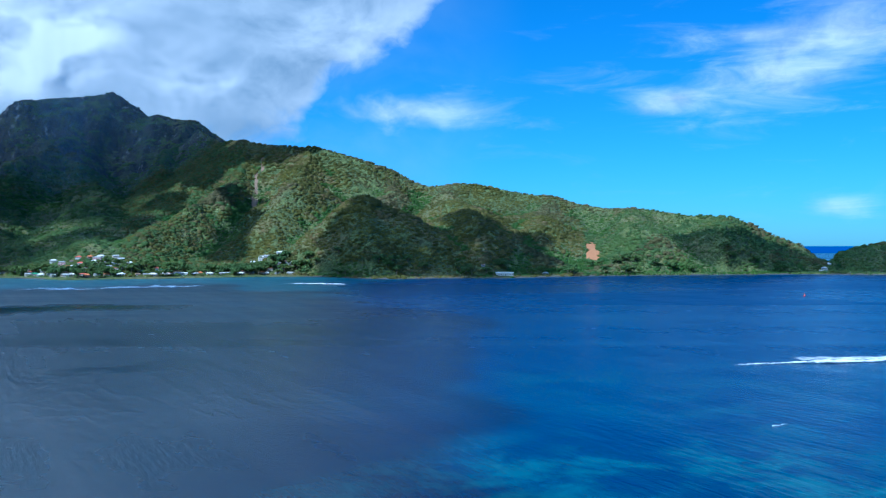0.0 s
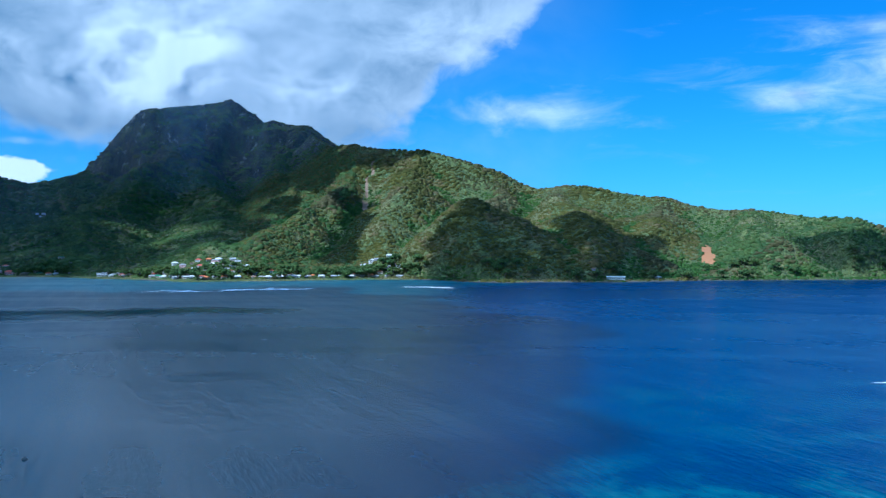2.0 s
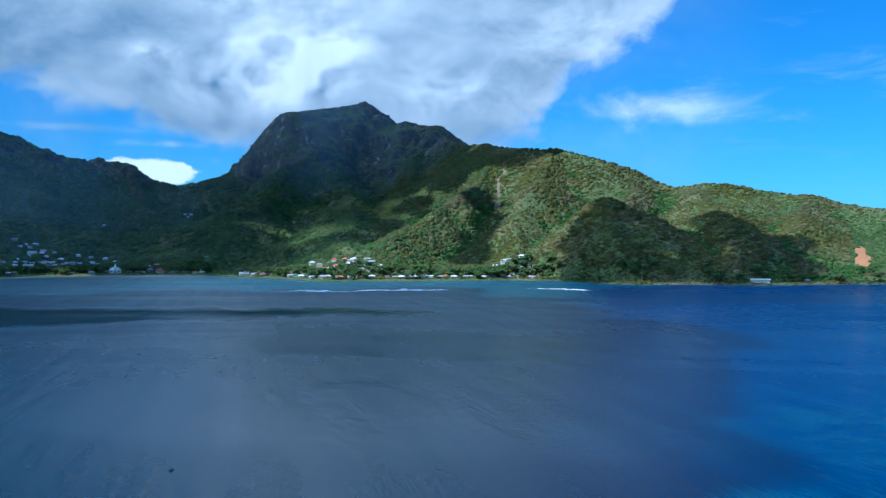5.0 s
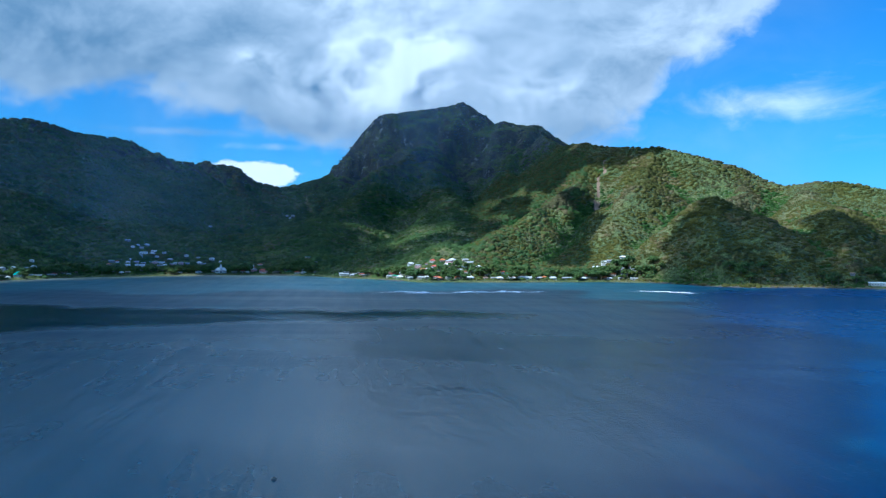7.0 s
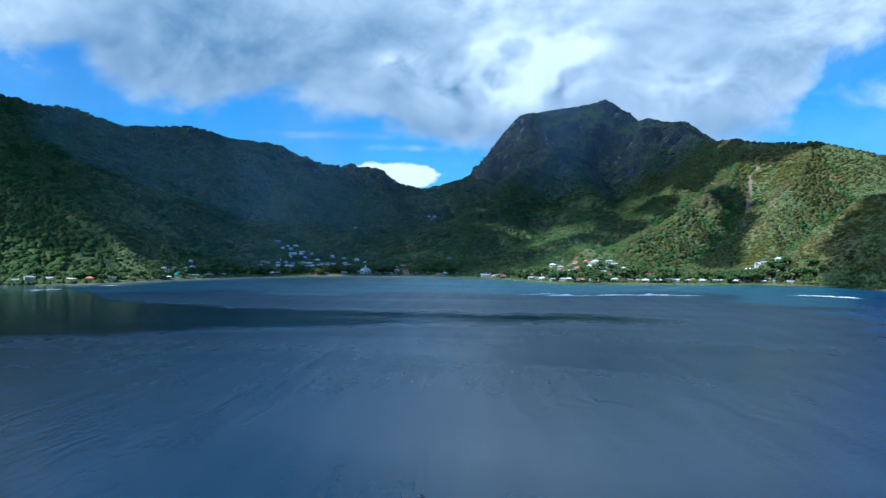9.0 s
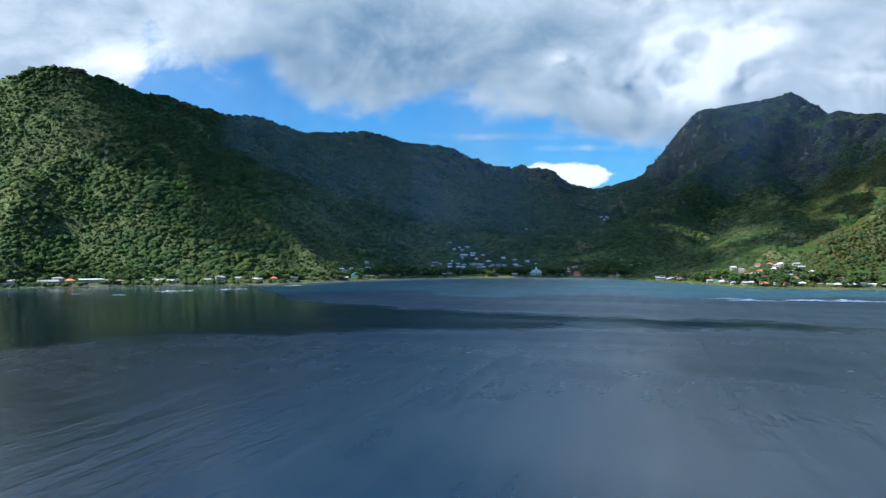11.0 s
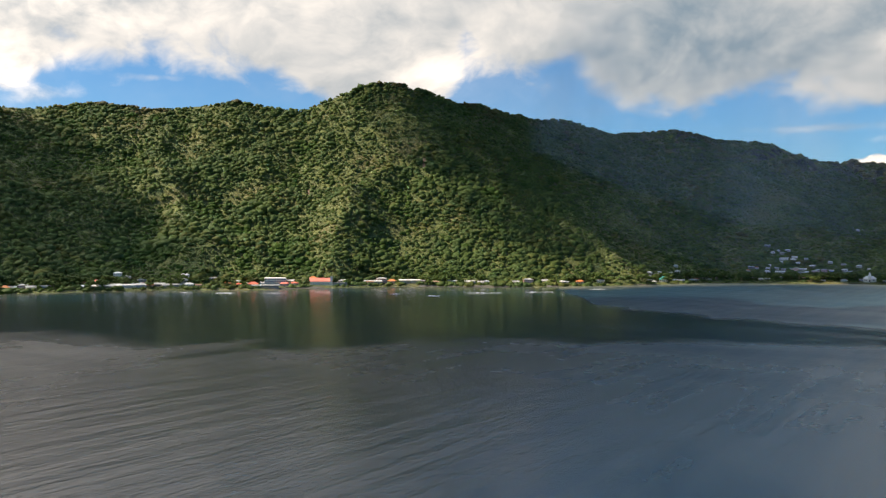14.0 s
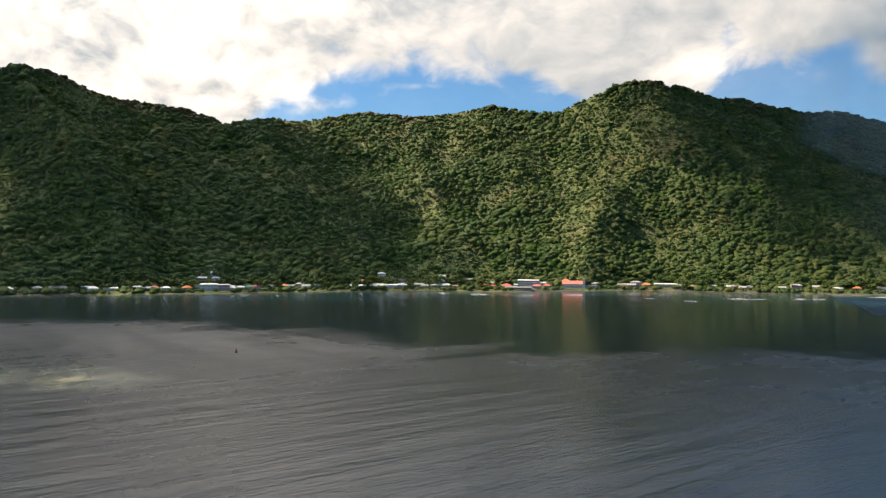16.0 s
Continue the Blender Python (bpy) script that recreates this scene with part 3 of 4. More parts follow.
# ---- the sea ----
sb = np.radians(np.concatenate([np.arange(-130, 40, 0.4), np.arange(40, 230.1, 5.0)]))
sr = np.concatenate([[0.005, 30, 60], np.geomspace(80, 2200, 170), [2600, 3400, 5000, 8000, 14000, 30000]])
sbb, srr = np.meshgrid(sb, sr, indexing="ij")
wx, wy = srr * np.sin(sbb), srr * np.cos(sbb)
wb = np.degrees(sbb)
w_in = inland(wx, wy)
fringe = np.interp(wb, [-110, -90, -75, -60, -48, -40, -30, -27, -14, -4, 0, 30], [60, 70, 80, 140, 120, 60, 120, 300, 290, 150, 40, 40])
shoal = np.clip(1.15 + w_in / fringe + 0.5 * fractal(wx, wy, 90, 31, 3), 0, 1) * np.interp(wb, [-60, -40, -28, -24, -13, -6], [0.45, 0.45, 0.6, 0.95, 0.95, 0.5])


def shallow(b, r, wide, deep, amount):
    x0, y0 = polar(b, r)
    d = ((wx - x0) / wide) ** 2 + ((wy - y0) / deep) ** 2
    return np.clip(1.2 - d + 1.3 * fractal(wx, wy, 60, 51, 5), 0, 1) * amount


for b, r, wide, deep, amount in [(-1, 152, 40, 34, 0.75), (6, 168, 60, 40, 0.6), (12, 141, 50, 26, 0.7), (18, 188, 60, 50, 0.75), (24, 311, 110, 90, 0.30), (12, 273, 110, 70, 0.16), (8, 215, 50, 30, 0.4), (-94, 500, 52, 40, 0.75), (-99, 500, 55, 44, 0.85)]:
    shoal = np.maximum(shoal, shallow(b, r, wide, deep, amount))
wander = fractal(wx, wy, 260, 61, 4)
along_wind, across_wind = 0.469 * wx - 0.883 * wy, 0.883 * wx + 0.469 * wy
streaky = fractal(along_wind / 7, across_wind, 34, 65, 4)
slicks = np.clip(2.2 * fractal((wx * 0.94 + wy * 0.34) / 9, wy * 0.94 - wx * 0.34, 26, 69, 3), -0.2, 0.2)
near_edge = np.interp(wb, [-130, -104, -95, -84, -79, -74, -62, -54, -45, -29, -14], [900, 800, 750, 665, 640, 540, 550, 610, 640, 665, 690]) + 40 * wander + np.interp(wb, [-60, -48], [80, 25]) * streaky
far_edge = np.interp(wb, [-58, -54, -50.5, -46, -40, -29, -14], [2200, 1600, 1060, 955, 910, 845, 775]) + 30 * wander + 40 * streaky
blend = np.interp(wb, [-92, -82, -60, -48], [170, 110, 85, 55])
calm = np.clip((srr - near_edge) / blend, 0, 1) * np.clip((far_edge - srr) / np.interp(wb, [-56, -46], [160, 60]), 0, 1) * np.clip((-12 - wb) / 8, 0, 1)
calm = np.clip(calm * (1.0 + slicks * np.clip(1.6 - (srr - near_edge) / 150, 0, 1)), 0, 1)
for b, r, wide, deep in ((-20.4, 374, 28, 9), (-21.2, 366, 16, 6), (-93.1, 592, 18, 10), (-86, 410, 14, 8), (-83.5, 652, 25, 14), (-92.9, 405, 18, 7)):
    x0, y0 = polar(b, r)
    c, s = math.cos(radians(b)), math.sin(radians(b))
    across, along = (wx - x0) * c - (wy - y0) * s, (wx - x0) * s + (wy - y0) * c
    calm = np.maximum(calm, np.clip(1.0 - (across / wide) ** 2 - (along / deep) ** 2 + 1.5 * fractal(wx, wy, 11, 91, 4), 0, 1) * 0.5)
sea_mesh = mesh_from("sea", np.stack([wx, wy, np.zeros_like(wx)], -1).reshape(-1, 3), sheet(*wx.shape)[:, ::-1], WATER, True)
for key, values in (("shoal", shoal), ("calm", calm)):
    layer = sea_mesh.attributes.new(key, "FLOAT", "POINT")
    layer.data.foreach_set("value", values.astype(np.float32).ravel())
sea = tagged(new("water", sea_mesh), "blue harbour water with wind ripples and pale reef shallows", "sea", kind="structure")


# ---- forest ----
def lump(level, seed, squash=0.8, ragged=1.0):
    """A lumpy tree crown of unit radius: open below."""
    bm = bmesh.new()
    bmesh.ops.create_icosphere(bm, subdivisions=level, radius=1.0)
    rng = np.random.RandomState(seed)
    off = rng.rand(3) * 50
    for v in bm.verts:
        d = noise.noise(Vector(v.co * 1.7) + Vector(off)) * 0.55 + noise.noise(Vector(v.co * 4.1) + Vector(off)) * 0.3
        v.co *= 1 + d * ragged
        v.co.z *= squash
    low = [f for f in bm.faces if f.calc_center_median().z < -0.32]
    bmesh.ops.delete(bm, geom=low, context="FACES")
    loose = [v for v in bm.verts if not v.link_faces]
    bmesh.ops.delete(bm, geom=loose, context="VERTS")
    bmesh.ops.triangulate(bm, faces=bm.faces[:])
    bm.verts.index_update()
    vs = np.array([v.co[:] for v in bm.verts])
    fs = np.array([[v.index for v in f.verts] for f in bm.faces])
    bm.free()
    return vs, fs


FINE = [lump(2, k, 0.85, 1.2) for k in range(9)]
COARSE = [lump(1, 40 + k, 0.85, 1.0) for k in range(8)]


def crowns(name, x, y, z, size, tall, kinds, mat, label, rng, sort=None, smooth=False):
    """Many crowns joined into one mesh; sort picks the material of each."""
    pick = rng.randint(0, len(kinds), len(x))
    all_v, all_f, all_m, base = [], [], [], 0
    for k, (vs, fs) in enumerate(kinds):
        m = np.where(pick == k)[0]
        if not len(m):
            continue
        a = rng.rand(len(m)) * 6.283
        c, s = np.cos(a)[:, None], np.sin(a)[:, None]
        sz, h = size[m][:, None], tall[m][:, None]
        px = (vs[None, :, 0] * c - vs[None, :, 1] * s) * sz + x[m][:, None]
        py = (vs[None, :, 0] * s + vs[None, :, 1] * c) * sz + y[m][:, None]
        pz = vs[None, :, 2] * sz * h + z[m][:, None]
        all_v.append(np.stack([px, py, pz], -1).reshape(-1, 3))
        all_f.append((fs[None] + (np.arange(len(m)) * len(vs))[:, None, None] + base).reshape(-1, 3))
        base += len(m) * len(vs)
        if sort is not None:
            all_m.append(np.repeat(sort[m], len(fs)))
    me = mesh_from(name, np.concatenate(all_v), np.concatenate(all_f), mat, smooth)
    if sort is not None:
        me.polygons.foreach_set("material_index", np.concatenate(all_m).astype(np.int32))
    ob = new(name, me)
    return tagged(ob, label, "forest", kind="stuff")


CLEARINGS = []   # x, y, radius: filled by the buildings before the trees are planted


def plant(name, b_low, b_high, r_low, r_high, spacing, size, kinds, mat, label, seed, tallness=0.7, lift=0.0, dry_from=0.42):
    rng = np.random.RandomState(seed)
    area = radians(b_high - b_low) / 2 * (r_high ** 2 - r_low ** 2)
    count = int(area / spacing ** 2)
    b = b_low + (b_high - b_low) * rng.rand(count)
    r = np.sqrt(r_low ** 2 + (r_high ** 2 - r_low ** 2) * rng.rand(count))
    x, y = r * np.sin(np.radians(b)), r * np.cos(np.radians(b))
    ds = inland(x, y)
    keep = (ds > np.where((b > -42.5) & (b < -9.5), 16, 3)) & (r < np.interp(b, CREST_B, CREST_R) + 55) & (scar_at(x, y, 0.9) == 0) & (scar_at(x * (1 + 14 / r), y * (1 + 14 / r), 0.9) == 0)
    x, y, r, b, ds = x[keep], y[keep], r[keep], b[keep], ds[keep]
    z = land(x, y)
    slope = np.hypot(land(x + 6, y) - z, land(x, y + 6) - z) / 6
    chance = np.where((slope > 0.8) & (z > 230) & (r > 2500), 0.3, 1.0)
    keep = rng.rand(len(x)) < chance
    for hx, hy, hr in CLEARINGS:
        keep &= (x - hx) ** 2 + (y - hy) ** 2 > hr * hr
    x, y, z, slope, ds, r = x[keep], y[keep], z[keep], slope[keep], ds[keep], r[keep]
    s = size * (0.55 + 0.75 * rng.rand(len(x)) ** 1.5 + 0.25 * (rng.rand(len(x)) < 0.08))
    s = np.where((slope > 0.8) & (z > 230) & (r > 2500), s * 0.5, s) * np.where(ds < 45, 0.75, 1.0)
    s = s * np.clip(0.95 + 0.9 * fractal(x, y, 75, 141, 3), 0.55, 1.5)
    tall = tallness * (0.68 + 0.42 * rng.rand(len(x)))
    # wet green hollows and dry scrubby crests
    step = 32.0
    hollow = (land(x + step, y) + land(x - step, y) + land(x, y + step) + land(x, y - step)) / 4 - z
    patch = fractal(x, y, 160, 131, 3) + 0.25 * (rng.rand(len(x)) - 0.5)
    b = np.degrees(np.arctan2(x, y))
    edge_gap = np.interp(b, CREST_B, CREST_R) - r
    sort = np.where(hollow + 9 * patch > 4.2, 1, 0)
    sort = np.where((sort == 0) & (patch + 0.25 * np.clip(1 - edge_gap / 260, 0, 1) - hollow * 0.02 > dry_from), 2, sort)
    return crowns(name, x, y, z + s * lift, s, tall, kinds, [mat, LEAF_LUSH, LEAF_SCRUB], label, rng, sort, True)


# ---- unseen clouds above the harbour, added to cast shade on water and hills ----
def cloud_material(name, least, most, passed=(0.78, 0.89, 1.0)):
    m, t, bsdf = material(name)
    p = position(t)
    bsdf.inputs["Base Color"].default_value = (0.93, 0.94, 0.96, 1)
    bsdf.inputs["Roughness"].default_value = 1.0
    bsdf.inputs["Specular IOR Level"].default_value = 0.0
    soft = t.add("ShaderNodeBsdfTranslucent")
    soft.inputs[0].default_value = (*passed, 1)
    clear = t.add("ShaderNodeBsdfTransparent")
    half = t.add("ShaderNodeMixShader")
    half.inputs[0].default_value = 0.75
    t.plug(half.inputs[1], bsdf.outputs[0])
    t.plug(half.inputs[2], soft.outputs[0])
    thin = t.add("ShaderNodeMixShader")
    t.plug(thin.inputs[0], t.span(t.noise(p, 0.008, 5.0, 0.6), 0.35, 0.7, least, most))
    t.plug(thin.inputs[1], half.outputs[0])
    t.plug(thin.inputs[2], clear.outputs[0])
    out = [k for k in t.tree.nodes if k.bl_idname == "ShaderNodeOutputMaterial"][0]
    t.plug(out.inputs[0], thin.outputs[0])
    return m


# what each lets through sets the depth and blue of the cast shade
CLOUD = cloud_material("cloud_vapour", 0.0, 0.35)
HEAVY_CLOUD = cloud_material("heavy_cloud_vapour", 0.0, 0.12, (0.19, 0.29, 0.46))
THIN_CLOUD = cloud_material("thin_cloud_vapour", 0.5, 0.85)
VEIL = cloud_material("veil_cloud_vapour", 0.5, 0.85)
PUFFS = [lump(2, 90 + k, 0.55) for k in range(4)]


def cloud(label, height, banks, puff, seed, vapour=CLOUD):
    """An unseen cloud at that height, placed for its shade; banks: bearing and range of the ground that lies in its
    shade, half width, half depth, ground height.
    """
    rng = np.random.RandomState(seed)
    xs, ys = [], []
    for b, r, wide, deep, gz0 in banks:
        cx0, cy0 = polar(b, r)
        ox, oy = polar(SUN_BEARING, (height - gz0) / math.tan(radians(SUN_HEIGHT)))
        s, c = math.sin(radians(b)), math.cos(radians(b))
        count = int(2.6 * wide * deep / puff ** 2) + 5
        a, q = rng.rand(count) * 6.283, np.sqrt(rng.rand(count))
        u, v = np.cos(a) * q * wide, np.sin(a) * q * deep
        xs.append(cx0 + ox + u * c + v * s)
        ys.append(cy0 + oy - u * s + v * c)
    xs, ys = np.concatenate(xs), np.concatenate(ys)
    size = puff * (0.7 + 0.6 * rng.rand(len(xs)))
    ob = crowns("cloud", xs, ys, height + 40 * rng.rand(len(xs)), size, 0.7 + 0.5 * rng.rand(len(xs)), PUFFS, vapour, label, rng)
    return tagged(ob, category="cloud", kind="structure")


cloud("broad grey trade-wind cloud above the harbour", 1000, [(-21.5, 746, 150, 426, 0), (-36.6, 269, 61, 92, 0), (-47.1, 350, 116, 116, 0), (-61.8, 260, 146, 146, 0), (-42.9, 764, 299, 402, 0), (-68.8, 718, 338, 451, 0), (-100.4, 720, 340, 461, 0)], 85, 11)
cloud("ragged edge of the grey cloud above the harbour", 980, [(-15.3, 267, 41, 127, 0), (-24.1, 216, 60, 90, 0), (-11, 427, 36, 143, 0), (-11.5, 644, 38, 162, 0), (-12.5, 836, 48, 143, 0)], 32, 16)
cloud("heavy grey cloud resting above the rocky peak", 1150, [(-23.8, 2760, 331, 331, 326), (-35.6, 2382, 407, 529, 130), (-46.4, 2208, 343, 540, 174), (-52.7, 2136, 128, 278, 211), (-17.4, 2673, 275, 295, 340), (-15.1, 2359, 88, 146, 290),
      (-11.2, 2057, 106, 34, 272), (-16.5, 2322, 108, 186, 222), (-36.6, 2776, 234, 112, 292), (-32.2, 2759, 152, 111, 238), (-25.6, 2912, 181, 141, 427), (-27, 2655, 151, 151, 217),
      (-52.2, 1961, 91, 149, 158), (-49.7, 1800, 74, 116, 62), (-55.2, 2067, 59, 76, 288), (-46.3, 2166, 125, 125, 169), (-47.3, 1977, 115, 125, 113), (-22.6, 2349, 120, 90, 212),
      (-44.4, 1751, 93, 62, 25), (-33.2, 1762, 111, 61, 25), (-38.5, 1805, 123, 61, 30)], 80, 12, HEAVY_CLOUD)
cloud("thin grey cloud trailing below the peak", 1120, [(-22.6, 2109, 150, 330, 137), (-28.3, 1844, 60, 160, 79), (-21.5, 1741, 60, 109, 78), (-30.7, 2037, 141, 262, 89), (-28.5, 1690, 60, 71, 30), (-18.5, 2241, 59, 197, 175), (-26.9, 1620, 55, 95, 35), (-21.6, 1880, 50, 85, 110), (-29, 1700, 70, 80, 30)], 60, 15, THIN_CLOUD)
cloud("small white cumulus above the coast", 1050, [(-7.2, 1380, 24, 38, 19), (-6, 1405, 43, 67, 43), (-4.2, 1437, 57, 114, 81), (-1.2, 1419, 57, 90, 57), (1.4, 1491, 94, 90, 90), (4.2, 1416, 57, 66, 47), (2.5, 1359, 66, 38, 28),
      (-12.9, 1790, 15, 55, 160), (-13.4, 1690, 15, 55, 112), (-14.3, 1573, 17, 53, 58), (-13.8, 1628, 14, 44, 87), (-17.7, 1925, 26, 54, 136), (-15.6, 2002, 25, 54, 184), (-14, 2067, 25, 44, 217), (-19.5, 1805, 26, 54, 97), (-3.6, 1323, 43, 25, 14),
      (-1, 1326, 43, 25, 14), (1.5, 1326, 38, 23, 14), (29, 1759, 200, 105, 38), (25.5, 1702, 95, 143, 14), (20.5, 1604, 47, 57, 28), (16.8, 1574, 43, 57, 47)], 36, 13)
cloud("ragged grey cloud above the far shore", 1050, [(-95.2, 1796, 179, 299, 225), (-105, 1717, 243, 400, 205), (-87.4, 1910, 106, 141, 290), (-82.7, 1544, 93, 197, 103), (-86.7, 1721, 117, 187, 197), (-96.8, 1466, 120, 132, 71),
      (-90.9, 1487, 95, 130, 82), (-56.1, 1802, 97, 206, 128)], 70, 14, VEIL)


# ---- rain falling from the cloud over the valley, and sheets that paint haze ----
def rain_haze_material():
    m, t, bsdf = material("rain_and_haze_sheet")
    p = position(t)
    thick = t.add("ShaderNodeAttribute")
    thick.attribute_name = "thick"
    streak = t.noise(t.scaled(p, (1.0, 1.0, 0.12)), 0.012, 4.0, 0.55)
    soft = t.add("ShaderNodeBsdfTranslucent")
    # blue tint gives the sheets the colour of distant haze
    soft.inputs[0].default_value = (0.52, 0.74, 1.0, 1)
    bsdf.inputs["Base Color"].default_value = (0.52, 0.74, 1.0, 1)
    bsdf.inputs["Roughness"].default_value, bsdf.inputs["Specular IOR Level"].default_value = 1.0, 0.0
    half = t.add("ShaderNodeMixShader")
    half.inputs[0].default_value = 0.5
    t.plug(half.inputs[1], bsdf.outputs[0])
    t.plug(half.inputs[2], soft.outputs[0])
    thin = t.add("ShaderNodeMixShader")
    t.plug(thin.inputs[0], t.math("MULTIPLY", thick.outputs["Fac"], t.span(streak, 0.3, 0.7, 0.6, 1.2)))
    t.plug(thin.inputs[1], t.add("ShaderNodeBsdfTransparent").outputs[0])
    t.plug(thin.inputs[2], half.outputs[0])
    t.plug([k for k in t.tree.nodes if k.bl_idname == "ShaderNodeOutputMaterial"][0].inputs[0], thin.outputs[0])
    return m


RAIN_HAZE = rain_haze_material()


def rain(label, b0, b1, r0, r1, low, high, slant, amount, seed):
    """A hanging sheet between two bearings, drops or painted haze, densest under the cloud and fading towards the
    ground and at both ends.
    """
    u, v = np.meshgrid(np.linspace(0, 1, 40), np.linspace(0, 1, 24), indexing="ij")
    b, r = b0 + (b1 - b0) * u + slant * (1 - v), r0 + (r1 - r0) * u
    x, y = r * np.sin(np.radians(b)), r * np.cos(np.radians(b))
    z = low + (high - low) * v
    me = mesh_from("rain", np.stack([x, y, z], -1).reshape(-1, 3), sheet(40, 24), RAIN_HAZE, True)
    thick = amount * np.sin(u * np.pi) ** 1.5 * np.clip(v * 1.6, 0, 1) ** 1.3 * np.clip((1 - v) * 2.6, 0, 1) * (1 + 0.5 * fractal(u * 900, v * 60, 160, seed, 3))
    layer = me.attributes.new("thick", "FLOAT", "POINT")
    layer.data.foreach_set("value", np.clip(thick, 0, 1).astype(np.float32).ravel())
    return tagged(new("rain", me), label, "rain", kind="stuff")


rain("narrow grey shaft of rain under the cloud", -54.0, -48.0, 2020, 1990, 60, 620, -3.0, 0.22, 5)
# three added sheets that paint haze over the peak and valley
rain("thin bluish sheet standing in for haze before the rocky peak", -34.0, -11.0, 2400, 2330, 20, 700, -1.0, 0.22, 9)
rain("broad thin bluish sheet standing in for haze over the shaded valley", -56.0, -27.0, 1980, 2120, -250, 520, -2.0, 0.11, 8)
rain("thin bluish sheet standing in for haze before the valley village", -54.0, -26.0, 1760, 1770, -350, 420, -1.0, 0.08, 7)

# ---- building kit ----
def part(name, bm, mat, parent=None, label=""):
    """One mesh object made from a bmesh."""
    me = bpy.data.meshes.new(name)
    bmesh.ops.recalc_face_normals(bm, faces=bm.faces[:])
    bm.to_mesh(me)
    bm.free()
    me.materials.append(mat)
    ob = new(name, me)
    ob.parent = parent
    return tagged(ob, label)


def box(bm, x0, x1, y0, y1, z0, z1):
    vs = [bm.verts.new((x, y, z)) for z in (z0, z1) for y in (y0, y1) for x in (x0, x1)]
    for f in ((0, 2, 3, 1), (4, 5, 7, 6), (0, 1, 5, 4), (2, 6, 7, 3), (0, 4, 6, 2), (1, 3, 7, 5)):
        bm.faces.new([vs[i] for i in f])


def boxes(*rows):
    bm = bmesh.new()
    for row in rows:
        box(bm, *row)
    return bm


def roof_mesh(w, d, z, rise, eave, hip):
    """A pitched roof with thickness: hip 0 is a gable, 1 a full hip."""
    bm = bmesh.new()
    x, y, inset = w / 2 + eave, d / 2 + eave, (d / 2 + eave) * hip
    def shell(dz):
        low = [bm.verts.new(p) for p in ((-x, -y, z + dz), (x, -y, z + dz), (x, y, z + dz), (-x, y, z + dz))]
        top = [bm.verts.new((-x + min(inset, x * 0.92), 0, z + rise + dz)), bm.verts.new((x - min(inset, x * 0.92), 0, z + rise + dz))]
        return low, top
    lo, to = shell(0.0)
    lo2, to2 = shell(0.22)
    for l, t, flip in ((lo, to, True), (lo2, to2, False)):
        for f in ((l[0], l[1], t[1], t[0]), (l[2], l[3], t[0], t[1]), (l[1], l[2], t[1]), (l[3], l[0], t[0])):
            if l is lo and hip == 0 and len(f) == 3:
                continue
            if hip == 0 and len(f) == 3:
                continue
            bm.faces.new(f[::-1] if flip else f)
    ring = ((lo[0], lo[1], lo2[1], lo2[0]), (lo[2], lo[3], lo2[3], lo2[2]))
    ends = ((lo[1], lo[2], lo2[2], lo2[1]), (lo[3], lo[0], lo2[0], lo2[3])) if hip else (
        (lo[1], to[1], to2[1], lo2[1]), (to[1], lo[2], lo2[2], to2[1]), (lo[3], to[0], to2[0], lo2[3]), (to[0], lo[0], lo2[0], to2[0]))
    for f in ring + ends:
        bm.faces.new(f)
    return bm


def gable_walls(w, d, h, rise, hip):
    """Walls as one solid with gable ends; they reach into the ground."""
    bm = bmesh.new()
    x, y = w / 2, d / 2
    box(bm, -x, x, -y, y, -2.5, h)
    if hip == 0:
        for sx in (-1, 1):
            a = [bm.verts.new((sx * (x - k), yy, zz)) for k in (0, 0.2) for yy, zz in ((-y, h), (y, h), (0, h + rise * 0.93))]
            for f in ((0, 1, 2), (3, 5, 4), (0, 2, 5, 3), (1, 4, 5, 2), (0, 3, 4, 1)):
                bm.faces.new([a[i] for i in f])
    return bm


def building(name, label, category, w, d, h, rise, hip, wall, roof, storeys=1, bays=4, porch=False, group=""):
    """A house whose front looks along -y: walls, roof, door, windows with frames, and a porch if it has one."""
    root = tagged(new(name), label, category, group)
    part("wall", gable_walls(w, d, h, rise, hip), wall, root)
    part("roof", roof_mesh(w, d, h, rise, 0.7, hip), roof, root)
    y = -d / 2
    storey = h / storeys
    step = w / bays
    for s in range(storeys):
        for i in range(bays):
            cx = -w / 2 + step * (i + 0.5)
            z0 = s * storey
            if s == 0 and i == bays // 2:
                part("door", boxes((cx - 0.5, cx + 0.5, y - 0.05, y + 0.1, 0, 2.1)), DARK, root)
                continue
            win = part("window", boxes((cx - 0.65, cx + 0.65, y - 0.04, y + 0.1, z0 + 0.95, z0 + 2.15)), DARK, root)
            part("frame", boxes((cx - 0.78, cx + 0.78, y - 0.08, y + 0.05, z0 + 2.15, z0 + 2.28), (cx - 0.78, cx + 0.78, y - 0.10, y + 0.05, z0 + 0.83, z0 + 0.95),
                                (cx - 0.78, cx - 0.65, y - 0.08, y + 0.05, z0 + 0.95, z0 + 2.15), (cx + 0.65, cx + 0.78, y - 0.08, y + 0.05, z0 + 0.95, z0 + 2.15)), WHITE, win)
    if porch:
        part("porch_roof", boxes((-w * 0.4, w * 0.4, y - 2.6, y - 0.03, 2.45, 2.6)), roof, root)
        for px in (-w * 0.38, 0, w * 0.38):
            part("post", boxes((px - 0.09, px + 0.09, y - 2.5, y - 2.32, -1.0, 2.45)), WHITE, root)
    return root


